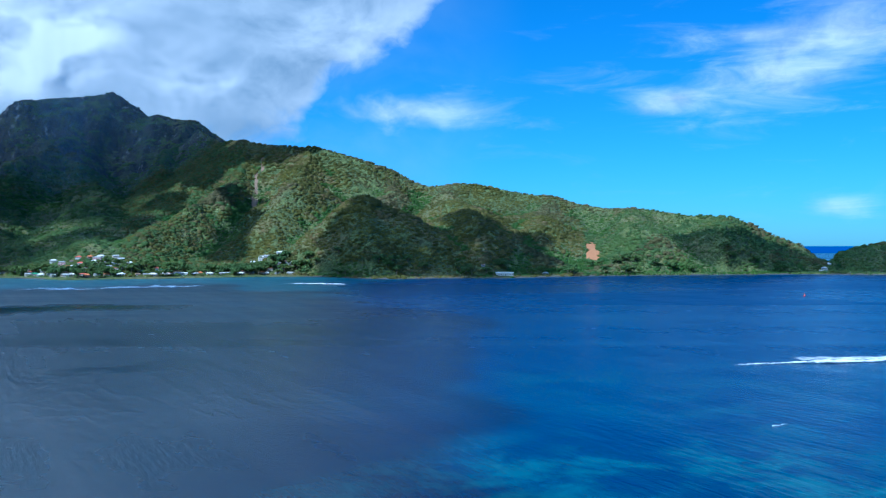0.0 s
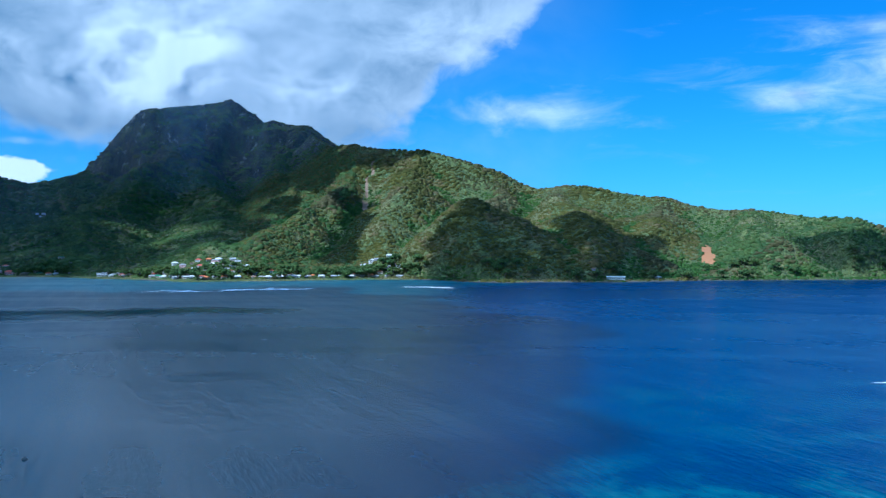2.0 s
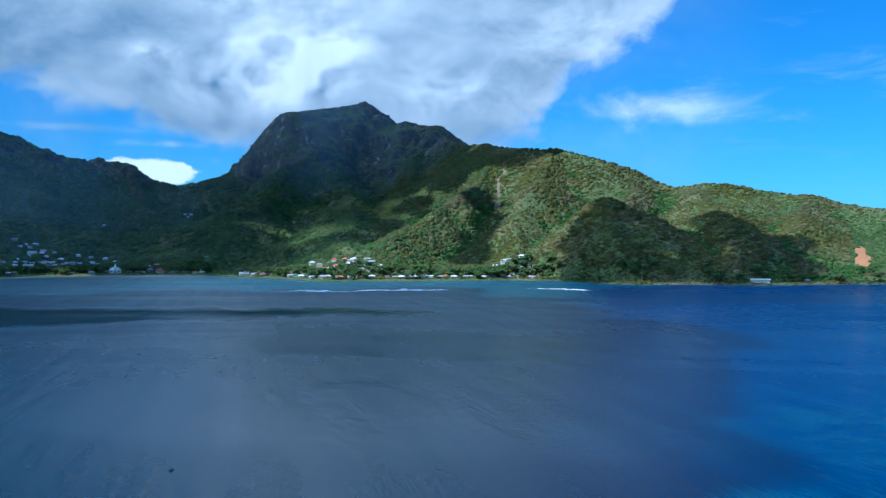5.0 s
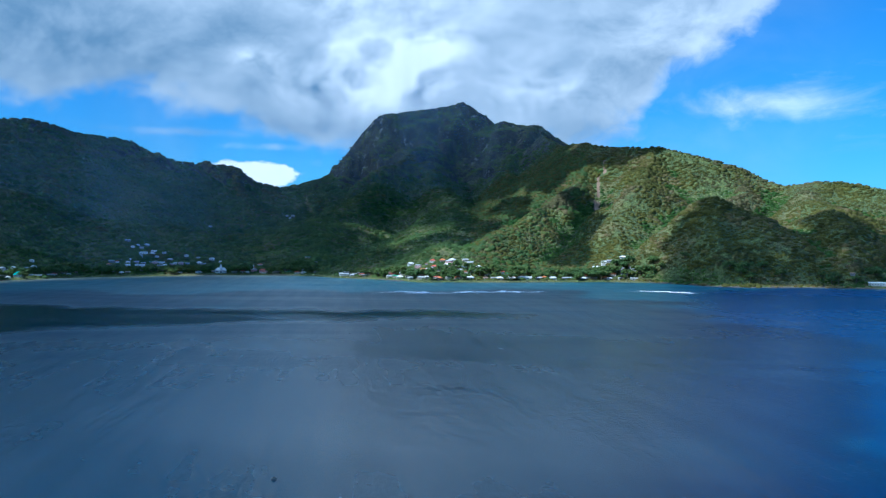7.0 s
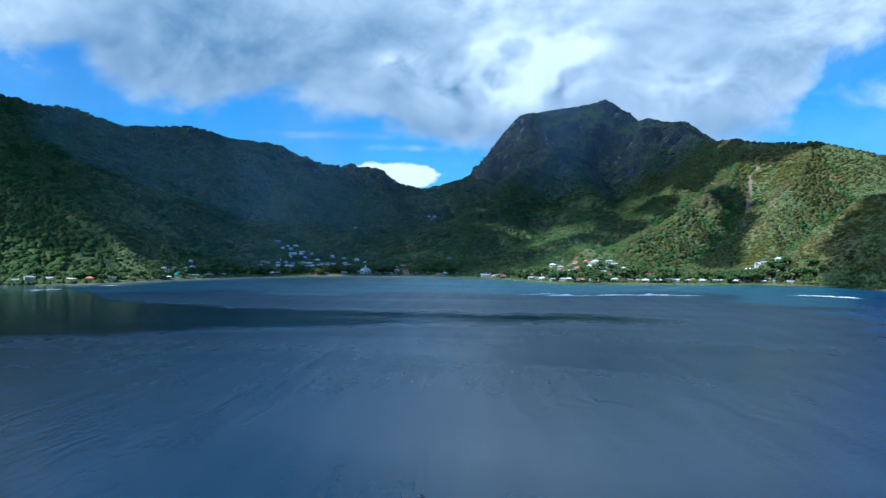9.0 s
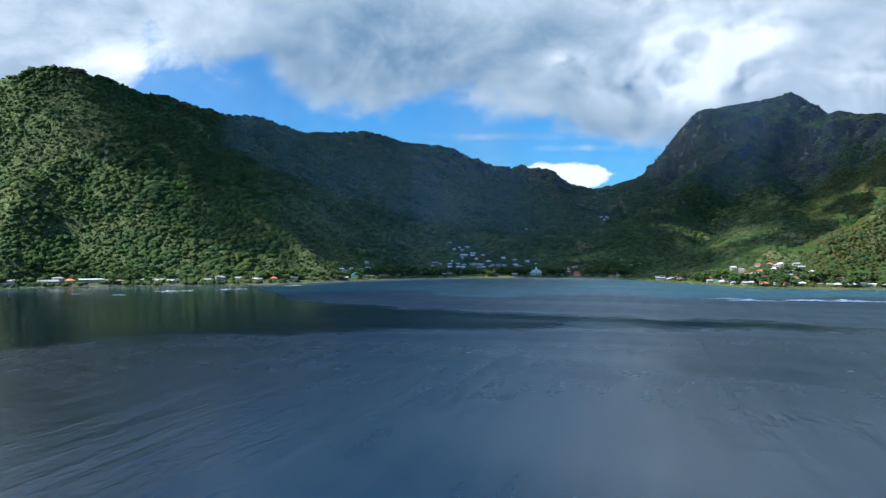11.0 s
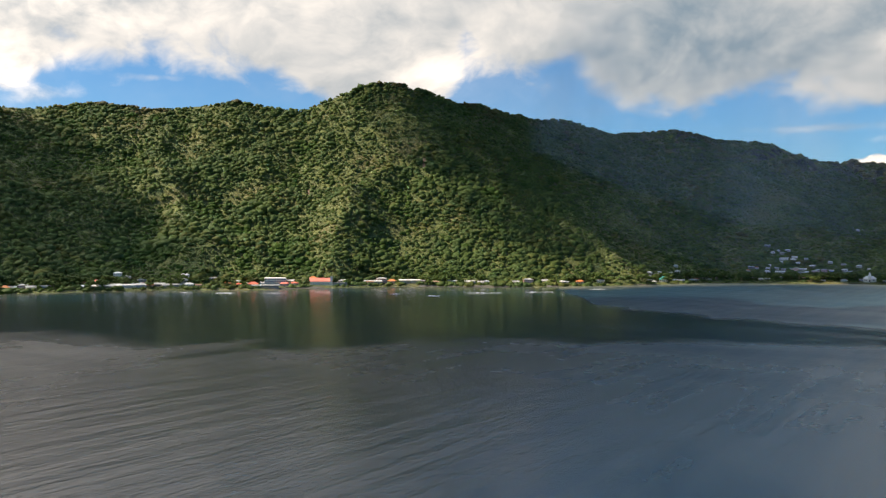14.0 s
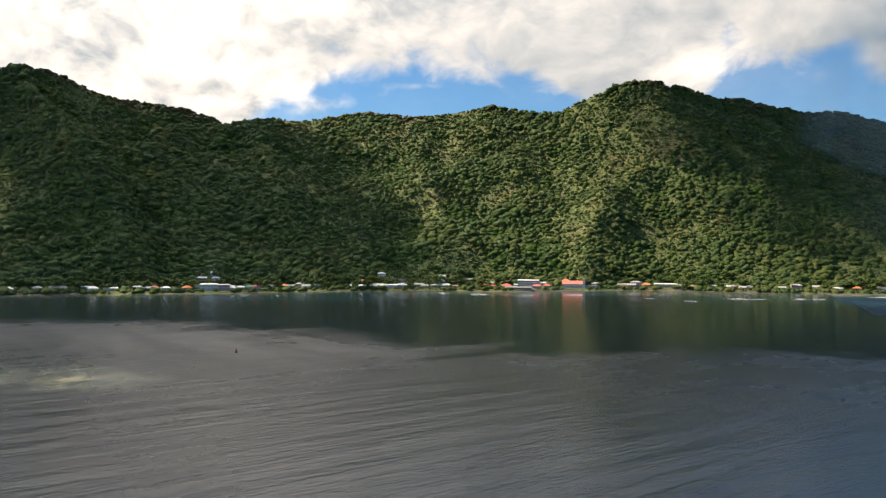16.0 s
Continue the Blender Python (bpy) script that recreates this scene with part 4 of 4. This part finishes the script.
def stand(ob, bearing_deg, far, turn=0.0, sink=0.0, clear=None, size=1.0):
    x, y = polar(bearing_deg, far)
    z = max(ground_z(x, y), 0.9) - sink
    ob.matrix_basis = pose(x, y, z, 0, 0, -bearing_deg + turn) @ Matrix.Scale(size, 4)
    if clear:
        CLEARINGS.append((x, y, clear))
        nx, ny = polar(bearing_deg, far - clear * 0.8)
        CLEARINGS.append((nx, ny, clear * 0.6))
        nx, ny = polar(bearing_deg, far - clear * 1.7)
        CLEARINGS.append((nx, ny, clear * 0.6))
    return ob


KINDS = {
    "w": dict(label="white house with a pale tin roof near the shore", w=12, d=9, h=3.2, rise=2.0, hip=0.8, wall=WHITE, roof=TIN_WHITE, bays=4, porch=True),
    "t": dict(label="cream house with a grey tin gable roof", w=11, d=8, h=3.0, rise=2.2, hip=0, wall=CREAM, roof=TIN, bays=4),
    "g": dict(label="low grey house with a weathered tin roof", w=14, d=8, h=3.0, rise=1.6, hip=0, wall=GREY, roof=TIN, bays=5),
    "r": dict(label="white house with a red hipped roof", w=12, d=9, h=3.2, rise=2.3, hip=0.9, wall=WHITE, roof=RED, bays=4),
    "o": dict(label="cream house with an orange hipped roof", w=11, d=9, h=3.1, rise=2.4, hip=0.9, wall=CREAM, roof=ORANGE, bays=3, porch=True),
    "2": dict(label="two-storey white house with a pale hipped roof", w=12, d=9, h=6.0, rise=2.0, hip=0.9, wall=WHITE, roof=TIN_WHITE, bays=4, storeys=2),
    "b": dict(label="pale blue house with a grey tin roof", w=12, d=8, h=3.2, rise=2.0, hip=0, wall=BLUE, roof=TIN, bays=4),
    "n": dict(label="cream house with a green metal roof", w=12, d=9, h=3.2, rise=2.2, hip=0.8, wall=CREAM, roof=GREEN, bays=4),
    "u": dict(label="small shed-like house with a rusty tin roof", w=9, d=7, h=2.8, rise=1.5, hip=0, wall=GREY, roof=RUST, bays=3),
    "l": dict(label="long low white building with a flat-pitched pale roof", w=20, d=9, h=3.4, rise=1.5, hip=0, wall=WHITE, roof=TIN_WHITE, bays=7),
    "p": dict(label="pink two-storey house with a tin roof", w=14, d=9, h=6.0, rise=1.8, hip=0.8, wall=PINK, roof=TIN, bays=5, storeys=2),
}
MADE = {}
house_rng = random.Random(5)


def house(kind, b, r):
    turn = house_rng.uniform(-16, 16)
    if kind not in MADE:
        MADE[kind] = building("house", category="house", group="village houses", **KINDS[kind])
        ob = MADE[kind]
    else:
        ob = copy_thing(MADE[kind], pose(0, 0, 0))
    size = house_rng.uniform(0.90, 1.20) if b < -50 else house_rng.uniform(0.62, 0.90) if r < 1500 else house_rng.uniform(0.55, 0.85)
    stand(ob, b, r, turn, clear=KINDS[kind]["w"] * (0.5 if r < 1500 else 0.55) * size, size=size)
    return ob


def shore_range(b, back):
    r = float(np.interp(b, SHORE_B, SHORE_R))
    for _ in range(60):
        x, y = polar(b, r)
        if float(inland(np.array([x]), np.array([y]))[0]) >= back:
            break
        r += 2.0
    return r


# first row of houses along the water: bearing and kind
for b, kind in zip((-101.42, -98.95, -96.87, -95.89, -93.73, -92.75, -91.48, -88.85, -88.36, -87.78, -86.43, -85.76, -84.41, -83.64, -81.81, -80.94, -80.27, -79.21, -78.45, -77.09, -76.41, -75.73, -75.14,
                    -73.48, -72.7, -71.92, -64.84, -63.49, -60.7, -59.63, -58.76, -57.9, -55.78, -52.8, -51.83, -50.59), "wtwlgwowwntotbtwglbtgwuorruougtttwotl"):
    house(kind, b, shore_range(b, 24 + house_rng.uniform(0, 10)))
for b, kind in zip((-47.4, -45.87, -45.2, -44.24, -37.95, -36.88, -34.73, -33.94, -32.96, -32.28, -31.59, -30.9, -30.51, -27.96, -27.46, -26.68, -25.11, -24.43, -23.75, -23.06, -21.87, -20.79, -19.99, -19.01,
                    -18.12, -17.33, -16.44, -15.65, -14.76, -13.56, -12.87, -12.17, -11.27, -10.58, -9.78), "wlgwtwgwrtwrwlwgtwwtoowuwwlbwtwtwtg"):
    house(kind, b, shore_range(b, 22 + house_rng.uniform(0, 10)))
# houses further up the slopes
for (b, r), kind in zip(((-90.79, 1378), (-90.26, 1402), (-89.9, 1373), (-79.83, 1436), (-79.31, 1434), (-78.43, 1423), (-47.71, 1642), (-47.32, 1645), (-47.14, 1661), (-46.37, 1682), (-46.09, 1698),
                         (-46.19, 1725), (-40.29, 1859), (-40.1, 1883), (-40.1, 1840), (-39.58, 1873), (-39.32, 1857), (-40.87, 1821), (-40.48, 1808), (-39.67, 1818), (-39.03, 1819), (-38.83, 1798)), "gw22wwwtwgwwwltwwwtnlw"):
    house(kind, b, r)
for (b, r), kind in zip(((-40.28, 1785), (-39.51, 1777), (-38.55, 1845), (-38.25, 1824), (-36.84, 1838), (-36.57, 1827), (-35.57, 1853), (-31.54, 2437), (-31.2, 2436), (-31.37, 2407), (-37.08, 1796),
                         (-33.95, 1785), (-33.56, 1774), (-23.74, 1522), (-22.36, 1496), (-21.47, 1463), (-20.78, 1470), (-21.13, 1491), (-21.57, 1437), (-20.29, 1426), (-19.5, 1450), (-22.26, 1459)), "llwtwtwwwwwrwwrwtworwr"):
    house(kind, b, r)
for (b, r), kind in zip(((-40.4, 1925), (-40.2, 1908), (-39.9, 1937), (-39.5, 1895), (-38.9, 1888), (-41.0, 1932), (-37.6, 1880), (-36.9, 1872), (-36.1, 1868), (-40.7, 1900), (-36.2, 2130)), "wtwlwgwtwww"):
    house(kind, b, r)
for (b, r), kind in zip(((-11.57, 1482), (-11.07, 1453), (-12.17, 1460), (-12.86, 1459), (-10.38, 1438), (6.6, 1381), (23.3, 1615), (23.15, 1596), (23.5, 1648), (2.6, 1340)), "2wttgwwtwu"):
    house(kind, b, r)

# the rest of the villages, set back from the water in loose rows
for low_b, high_b, near, far, count in ((-101.4, -83.8, 26, 50, 20), (-81.9, -69.4, 28, 66, 34), (-66.5, -50.1, 26, 45, 16), (-48.2, -43.4, 30, 90, 10), (-42.4, -36.6, 40, 170, 40), (-36.6, -29.7, 30, 110, 36), (-28.2, -17.9, 28, 80, 75), (-23.3, -19.9, 30, 130, 55), (-13.4, -9.6, 24, 90, 26), (-17.9, -9.5, 30, 60, 24)):
    for _ in range(count):
        b = house_rng.uniform(low_b, high_b)
        r = shore_range(b, house_rng.uniform(near, far))
        x, y = polar(b, r)
        if all((x - hx) ** 2 + (y - hy) ** 2 > 8 ** 2 for hx, hy, _ in CLEARINGS):
            house(house_rng.choice("wwttggurobnrp"), b, r)


# ---- larger buildings ----
hall = building("church_hall", "coral-roofed white hall with a small square tower by the water", "church", 30, 12, 4.6, 4.6, 0, WHITE, CORAL, bays=9)
part("tower", boxes((12.4, 15.6, -6.4, -3.2, -1, 11.5)), WHITE, hall, "white square bell tower")
part("tower_cap", boxes((12.0, 16.0, -6.8, -2.8, 11.5, 12.0)), WHITE, hall)
part("annex", boxes((15.6, 36, -4, 4, -2, 3.0)), GREY, hall, "low grey annex")
part("stair", boxes((-13.2, -12.0, -9.5, -6.0, -1.5, 1.2), (-12.0, -11.0, -9.0, -6.0, -1.5, 0.6)), WHITE, hall)
stand(hall, -67.84, shore_range(-67.84, 26), 0, clear=22, size=1.12)
behind = building("house", "cream house with an orange hipped roof behind the hall", "house", 10, 9, 4.5, 2.6, 0.9, CREAM, ORANGE, bays=3, group="village houses")
stand(behind, -68.35, shore_range(-68.35, 48), 4, clear=8, size=1.12)

school = building("office_block", "pale blue three-storey block with a broad white roof", "building", 28, 12, 9.6, 0.9, 0.2, BLUE, TIN_WHITE, storeys=3, bays=9)
for k in range(1, 3):
    part("balcony", boxes((-14.2, 14.2, -7.6, -6.02, k * 3.2 - 0.15, k * 3.2), (-14.2, 14.2, -7.6, -7.5, k * 3.2, k * 3.2 + 0.9)), WHITE, school)
for k in range(8):
    part("column", boxes((-14 + k * 4 - 0.15, -14 + k * 4 + 0.15, -7.45, -7.15, -1.5, 9.6)), WHITE, school)
stand(school, -70.6, shore_range(-70.6, 40), 0, clear=20, size=1.12)
shed = building("house", "small pink house in front of the block", "house", 11, 7, 3.2, 2.0, 0.8, PINK, CORAL, bays=3, group="village houses")
stand(shed, -70.06, shore_range(-70.06, 22), 0, clear=7, size=1.12)
low = building("warehouse", "long low concrete store with a grey roof", "building", 34, 6, 2.6, 0.8, 0, GREY, TIN, bays=10)
stand(low, -71.16, shore_range(-71.16, 14), 0, clear=14, size=1.12)
store = building("warehouse", "long white store with a shallow pale roof", "building", 31, 10, 4.4, 1.2, 0, CREAM, TIN_WHITE, bays=9)
stand(store, -62.34, shore_range(-62.34, 28), 0, clear=19, size=1.12)
villa = building("guest_house", "two-storey white building with a pale flat roof", "building", 22, 10, 7.0, 1.0, 0.3, WHITE, TIN_WHITE, storeys=2, bays=7)
stand(villa, -90.21, shore_range(-90.21, 26), 0, clear=15, size=1.12)
villa = building("guest_house", "two-storey pink-grey building beside the white one", "building", 17, 10, 6.2, 0.9, 0.3, PINK, TIN, storeys=2, bays=6)
stand(villa, -89.38, shore_range(-89.38, 27), 0, clear=12, size=1.12)
teal = building("meeting_house", "open meeting house with a bright teal roof", "building", 14, 12, 4.0, 4.6, 0.9, WHITE, TEAL, bays=4)
stand(teal, -46.87, shore_range(-46.87, 30), 0, clear=12)
hut = building("warehouse", "long white store under dark trees by the water", "building", 26, 9, 3.6, 1.2, 0, WHITE, TIN_WHITE, bays=8)
stand(hut, 3.98, shore_range(3.98, 26), 0, clear=17)
red = building("meeting_house", "red-roofed meeting house by the water", "building", 16, 10, 4.0, 3.0, 0.7, PINK, RED, bays=5)
stand(red, -32.96, shore_range(-32.96, 40), 0, clear=12)


def white_church():
    root = tagged(new("church"), "white village church with steep gable and a pointed spire", "church")
    part("wall", gable_walls(20, 16, 5.0, 4.5, 0), WHITE, root)
    part("roof", roof_mesh(20, 16, 5.0, 4.5, 0.6, 0.55), TIN_WHITE, root)
    part("tower", boxes((-2.4, 2.4, -10.2, -5.4, -1, 9.5)), WHITE, root)
    bm = bmesh.new()
    tip = bm.verts.new((0, -7.8, 17.5))
    ring = [bm.verts.new((x, y, 9.5)) for x, y in ((-2.8, -10.6), (2.8, -10.6), (2.8, -5.0), (-2.8, -5.0))]
    for i in range(4):
        bm.faces.new((ring[i], ring[(i + 1) % 4], tip))
    bm.faces.new(ring[::-1])
    part("spire", bm, TIN_WHITE, root)
    part("door", boxes((-1.1, 1.1, -10.26, -10.1, 0, 3.0)), DARK, root)
    for x in (-8, -5.5, 5.5, 8):
        part("window", boxes((x - 0.6, x + 0.6, -8.05, -7.9, 1.2, 3.6)), DARK, root)
    return root


stand(white_church(), -35.54, shore_range(-35.54, 30), 0, clear=16)

# ---- sea wall and shore road ----
for low_b, high_b in ((-93, -81.9), (-78.5, -55.9)):
    steps = np.linspace(low_b, high_b, 90)
    rows = []
    for b in steps:
        r = shore_range(b, 3)
        rows.append([(*polar(b, r + dr), z) for dr, z in ((0, -1.5), (0.3, 1.9), (1.0, 2.0), (1.2, -1.0))])
    verts = np.array(rows).reshape(-1, 3)
    wall_ob = new("sea_wall", mesh_from("sea_wall", verts, sheet(len(steps), 4), STONE))
    tagged(wall_ob, "low dark stone sea wall along the shore road", "sea wall", kind="structure")


# ---- trees near the houses ----
def tree(seed, tall, spread, mat):
    rng = np.random.RandomState(seed)
    root = tagged(new("tree"), "leafy broad tropical tree near the shore houses", "tree", "village trees")
    bm = bmesh.new()
    def limb(a, b, ra, rb):
        axis = (b - a).normalized()
        side = axis.orthogonal().normalized()
        other = axis.cross(side)
        rings = [[bm.verts.new(p + (side * math.cos(k * 1.0472) + other * math.sin(k * 1.0472)) * q) for k in range(6)] for p, q in ((a, ra), (b, rb))]
        for k in range(6):
            bm.faces.new((rings[0][k], rings[0][(k + 1) % 6], rings[1][(k + 1) % 6], rings[1][k]))
    fork = Vector((0, 0, tall * 0.4))
    limb(Vector((0, 0, -0.8)), fork, 0.4, 0.28)
    tips = []
    for k in range(5):
        a = k * 1.257 + rng.rand()
        tip = Vector((math.cos(a) * spread * 0.55, math.sin(a) * spread * 0.55, tall * (0.6 + 0.2 * rng.rand())))
        limb(fork, tip, 0.2, 0.07)
        tips.append(tip)
    tips.append(Vector((0, 0, tall * 0.82)))
    part("trunk", bm, BARK, root)
    count = 34
    c = np.array([tips[k % len(tips)][:] for k in range(count)]) + rng.normal(0, 1, (count, 3)) * [spread * 0.26, spread * 0.26, tall * 0.09]
    kinds = COARSE
    crown = crowns("crown", c[:, 0], c[:, 1], c[:, 2], spread * (0.16 + 0.16 * rng.rand(count)), 0.6 + 0.5 * rng.rand(count), kinds, mat, "", rng)
    for key in ("label", "category", "kind"):
        if key in crown:
            del crown[key]
    crown.parent = root
    return root


def palm(seed, tall):
    rng = np.random.RandomState(seed)
    root = tagged(new("palm"), "slender coconut palm with arching fronds", "palm", "coconut palms")
    bm = bmesh.new()
    lean = rng.uniform(-1.6, 1.6, 2)
    last = None
    for k in range(6):
        f = k / 5
        p = Vector((lean[0] * f * f, lean[1] * f * f, -0.6 + (tall + 0.6) * f))
        ring = [bm.verts.new(p + Vector((math.cos(q), math.sin(q), 0)) * (0.24 - 0.1 * f)) for q in np.arange(6) * 1.0472]
        if last:
            for q in range(6):
                bm.faces.new((last[q], last[(q + 1) % 6], ring[(q + 1) % 6], ring[q]))
        last = ring
    part("trunk", bm, BARK, root)
    bm = bmesh.new()
    top = Vector((lean[0], lean[1], tall))
    for k in range(13):
        a, rise = k * 2.399, rng.uniform(-0.1, 0.9)
        out, side = Vector((math.cos(a), math.sin(a), 0)), Vector((-math.sin(a), math.cos(a), 0))
        length, prev = rng.uniform(3.2, 4.4), None
        for q in range(5):
            f = q / 4
            mid = top + out * length * f + Vector((0, 0, length * (rise * f - (0.65 + 0.5 * rise) * f * f)))
            half = 0.62 * (0.25 + 1.5 * f * (1 - f) * 2) * (1 - 0.75 * f ** 3)
            row = [bm.verts.new(mid + side * half + Vector((0, 0, -0.3 * half))), bm.verts.new(mid + Vector((0, 0, 0.12))), bm.verts.new(mid - side * half + Vector((0, 0, -0.3 * half)))]
            if prev:
                bm.faces.new((prev[0], row[0], row[1], prev[1]))
                bm.faces.new((prev[1], row[1], row[2], prev[2]))
            prev = row
    part("crown", bm, LEAF, root)
    return root


tree_kinds = [tree(200 + k, 9 + 1.4 * k, 7 + 0.9 * k, LEAF) for k in range(5)]
palm_kinds = [palm(300 + k, 9 + 1.6 * k) for k in range(4)]
tree_rng = random.Random(17)


def near_house(x, y, gap):
    return any((x - hx) ** 2 + (y - hy) ** 2 < (hr * gap) ** 2 for hx, hy, hr in CLEARINGS)


placed = set()
for low_b, high_b, count in ((-101.4, -56.8, 210), (-55.9, -43.4, 80), (-43.4, -29.7, 130), (-27.8, -8, 240), (-7, 22, 70)):
    for _ in range(count):
        b = tree_rng.uniform(low_b, high_b)
        r = shore_range(b, tree_rng.uniform(26, 70) if b < -8 and tree_rng.random() < 0.7 else tree_rng.uniform(8, 60))
        x, y = polar(b, r)
        if near_house(x, y, 0.75):
            continue
        kinds = palm_kinds if tree_rng.random() < 0.38 else tree_kinds
        model = tree_rng.choice(kinds)
        if model not in placed:
            placed.add(model)
            ob = model
        else:
            ob = copy_thing(model, pose(0, 0, 0))
        stand(ob, b, r, tree_rng.uniform(0, 360))


# ---- surf, buoys ----
def surf(label, b0, r0, b1, r1, width, tall, seed, cover=0.5):
    """A ragged line of breaking foam from one place to another."""
    rng = np.random.RandomState(seed)
    (x0, y0), (x1, y1) = polar(b0, r0), polar(b1, r1)
    long = math.hypot(x1 - x0, y1 - y0)
    nu, nv = max(int(long / 1.5), 8), 9
    u, v = np.meshgrid(np.linspace(0, 1, nu), np.linspace(-1, 1, nv), indexing="ij")
    dx, dy = (x1 - x0) / long, (y1 - y0) / long
    wob = 3.0 * np.sin(u * 5 + seed) + 0.8 * fractal(u * long, u * 0 + seed, 14, seed, 3)
    body = np.clip(np.sin(u * np.pi) ** 0.35 * (1.0 + 1.3 * fractal(u * long + 50 * seed, v * 4, 16, seed, 3)), 0.08, 1.6)
    off = v * width * body + wob
    x, y = x0 + (x1 - x0) * u - dy * off, y0 + (y1 - y0) * u + dx * off
    z = tall * np.clip(1 - v * v, 0, 1) * body * (0.7 + 0.9 * (rng.rand(*u.shape) - 0.2)) - 0.03
    me = mesh_from("breaking_wave", np.stack([x, y, z], -1).reshape(-1, 3), sheet(nu, nv), FOAM, True)
    thick = (1 - np.abs(v) ** 1.6) * np.clip(u / 0.04, 0, 1) * np.clip((1 - u) / 0.25, 0, 1) * (1.35 - cover) + 0.5 * fractal(u * long + 31 * seed, v * width, 22, seed + 3, 3)
    thick = thick * np.clip((1 - np.abs(v)) * 3, 0, 1)
    layer = me.attributes.new("thick", "FLOAT", "POINT")
    layer.data.foreach_set("value", thick.astype(np.float32).ravel())
    return tagged(new("breaking_wave", me), label, "surf", "surf on the reef", "stuff")


surf("long white breaking wave over the near reef", 18.1, 373, 30, 443, 3.2, 0.8, 1, 0.45)
surf("trailing foam of the breaking wave", 21.8, 403, 30.5, 457, 15.0, 0.15, 2, 0.6)
surf("small whitecap", 20.6, 257, 21, 256, 0.5, 0.35, 3, 0.3)
surf("white surf on the reef edge off the village", -24.3, 1062, -14.2, 1095, 10.0, 1.6, 4, -0.35)
surf("white surf on the reef edge off the village", -26.4, 1073, -22.4, 1083, 8.0, 1.1, 5, 0.4)
surf("white surf on the reef edge off the village", -10.2, 1148, -5.6, 1090, 7.0, 1.1, 6, 0.15)
for k, (b0, b1, r) in enumerate(((-61, -60.1, 1178), (-63.4, -62.6, 1215), (-58.9, -56.2, 1254), (-55.2, -52.9, 1285), (-71, -69.8, 1245), (-74.1, -72.7, 1260), (-68.1, -66.9, 1275), (-76.2, -75.3, 1290),
                                 (-86.1, -85.5, 1214), (-88.1, -87.6, 1228), (-51.2, -50, 1379))):
    surf("short breaker on the fringing reef", b0, r, b1, r + 3, 3.4, 0.5, 20 + k, 0.4)


def buoy(b, r, scale):
    root = tagged(new("buoy"), "red channel buoy floating on the water", "buoy", "channel buoys")
    def ring_solid(rows, mat, name):
        bm = bmesh.new()
        last = None
        for z, q in rows:
            ring = [bm.verts.new((math.cos(a) * q * scale, math.sin(a) * q * scale, z * scale)) for a in np.arange(14) * 0.44880]
            if last:
                for k in range(14):
                    bm.faces.new((last[k], last[(k + 1) % 14], ring[(k + 1) % 14], ring[k]))
            last = ring
        bm.faces.new(last)
        return part(name, bm, mat, root)
    ring_solid(((-0.5, 1.1), (0.0, 1.25), (0.6, 1.25), (0.75, 1.1)), BUOY_RED, "float")
    ring_solid(((0.75, 0.75), (2.6, 0.35), (2.75, 0.45), (3.2, 0.45), (3.3, 0.1)), BUOY_RED, "tower")
    ring_solid(((3.3, 0.14), (3.7, 0.14), (3.75, 0.02)), WHITE, "lantern")
    x, y = polar(b, r)
    root.matrix_basis = pose(x, y, 0, 2, -3, 20)
    return root


buoy(22.2, 908, 0.85)
buoy(-85.84, 598, 0.75)


def mooring_float(b, r):
    root = tagged(new("mooring_float"), "small dark mooring float lying on the water", "float")
    vs, fs = lump(2, 610, 0.6, 0.15)
    body = new("body", mesh_from("body", vs * 0.75 + np.array([0, 0, 0.12]), fs, STONE, True))
    ring = part("ring", boxes((-0.12, 0.12, -0.04, 0.04, 0.5, 0.85)), DARK, root, "dark mooring ring")
    body.parent = root
    tagged(body)
    x, y = polar(b, r)
    root.matrix_basis = pose(x, y, 0, 4, 0, 35)
    return root


mooring_float(-31.5, 245)


# ---- dark rocks on the reef ----
for k, (b, r, s) in enumerate(((-98.5, 541, 3.4), (-98.9, 531, 3.0), (-98.3, 550, 1.6))):
    vs, fs = lump(2, 500 + k, 0.5)
    x, y = polar(b, r)
    rock = new("rock", mesh_from("rock", vs * s + np.array([x, y, 0.1]), fs, STONE))
    tagged(rock, "dark wet rock standing on the shallow reef", "rock", "reef rocks")


# ---- plant the forest ----
plant("forest", -110.4, -53.2, 1106, 2582, 10.8, 6.5, FINE, LEAF, "dense green rainforest canopy on the steep slope", 1, 0.85, 0.10, 0.7)
plant("forest", -110.4, -53.2, 1106, 2582, 6.6, 4.8, COARSE, LEAF, "low forest growth between the tall crowns", 6, 0.85, 0.38, 0.7)
plant("forest", -56.1, -28.7, 1320, 3089, 7.6, 6.2, COARSE, LEAF, "dark rainforest canopy in the shaded valley", 2)
plant("forest", -30.7, -12.5, 1236, 3036, 7.4, 5.8, COARSE, LEAF, "dark rainforest canopy below the rocky peak", 3)
plant("forest", -19.9, 9, 1235, 2386, 4.9, 4.6, COARSE, LEAF_DRY, "sunlit olive-green forest with dry brown patches on the ridge", 4, dry_from=0.28)
plant("forest", 23.4, 32, 1500, 1895, 6.0, 4.6, COARSE, LEAF, "green trees on the low headland", 5)
plant("forest", 9, 23.4, 1304, 2008, 4.9, 4.8, COARSE, LEAF, "mid-green forest with dry patches on the falling ridge", 7, 0.65, dry_from=0.36)
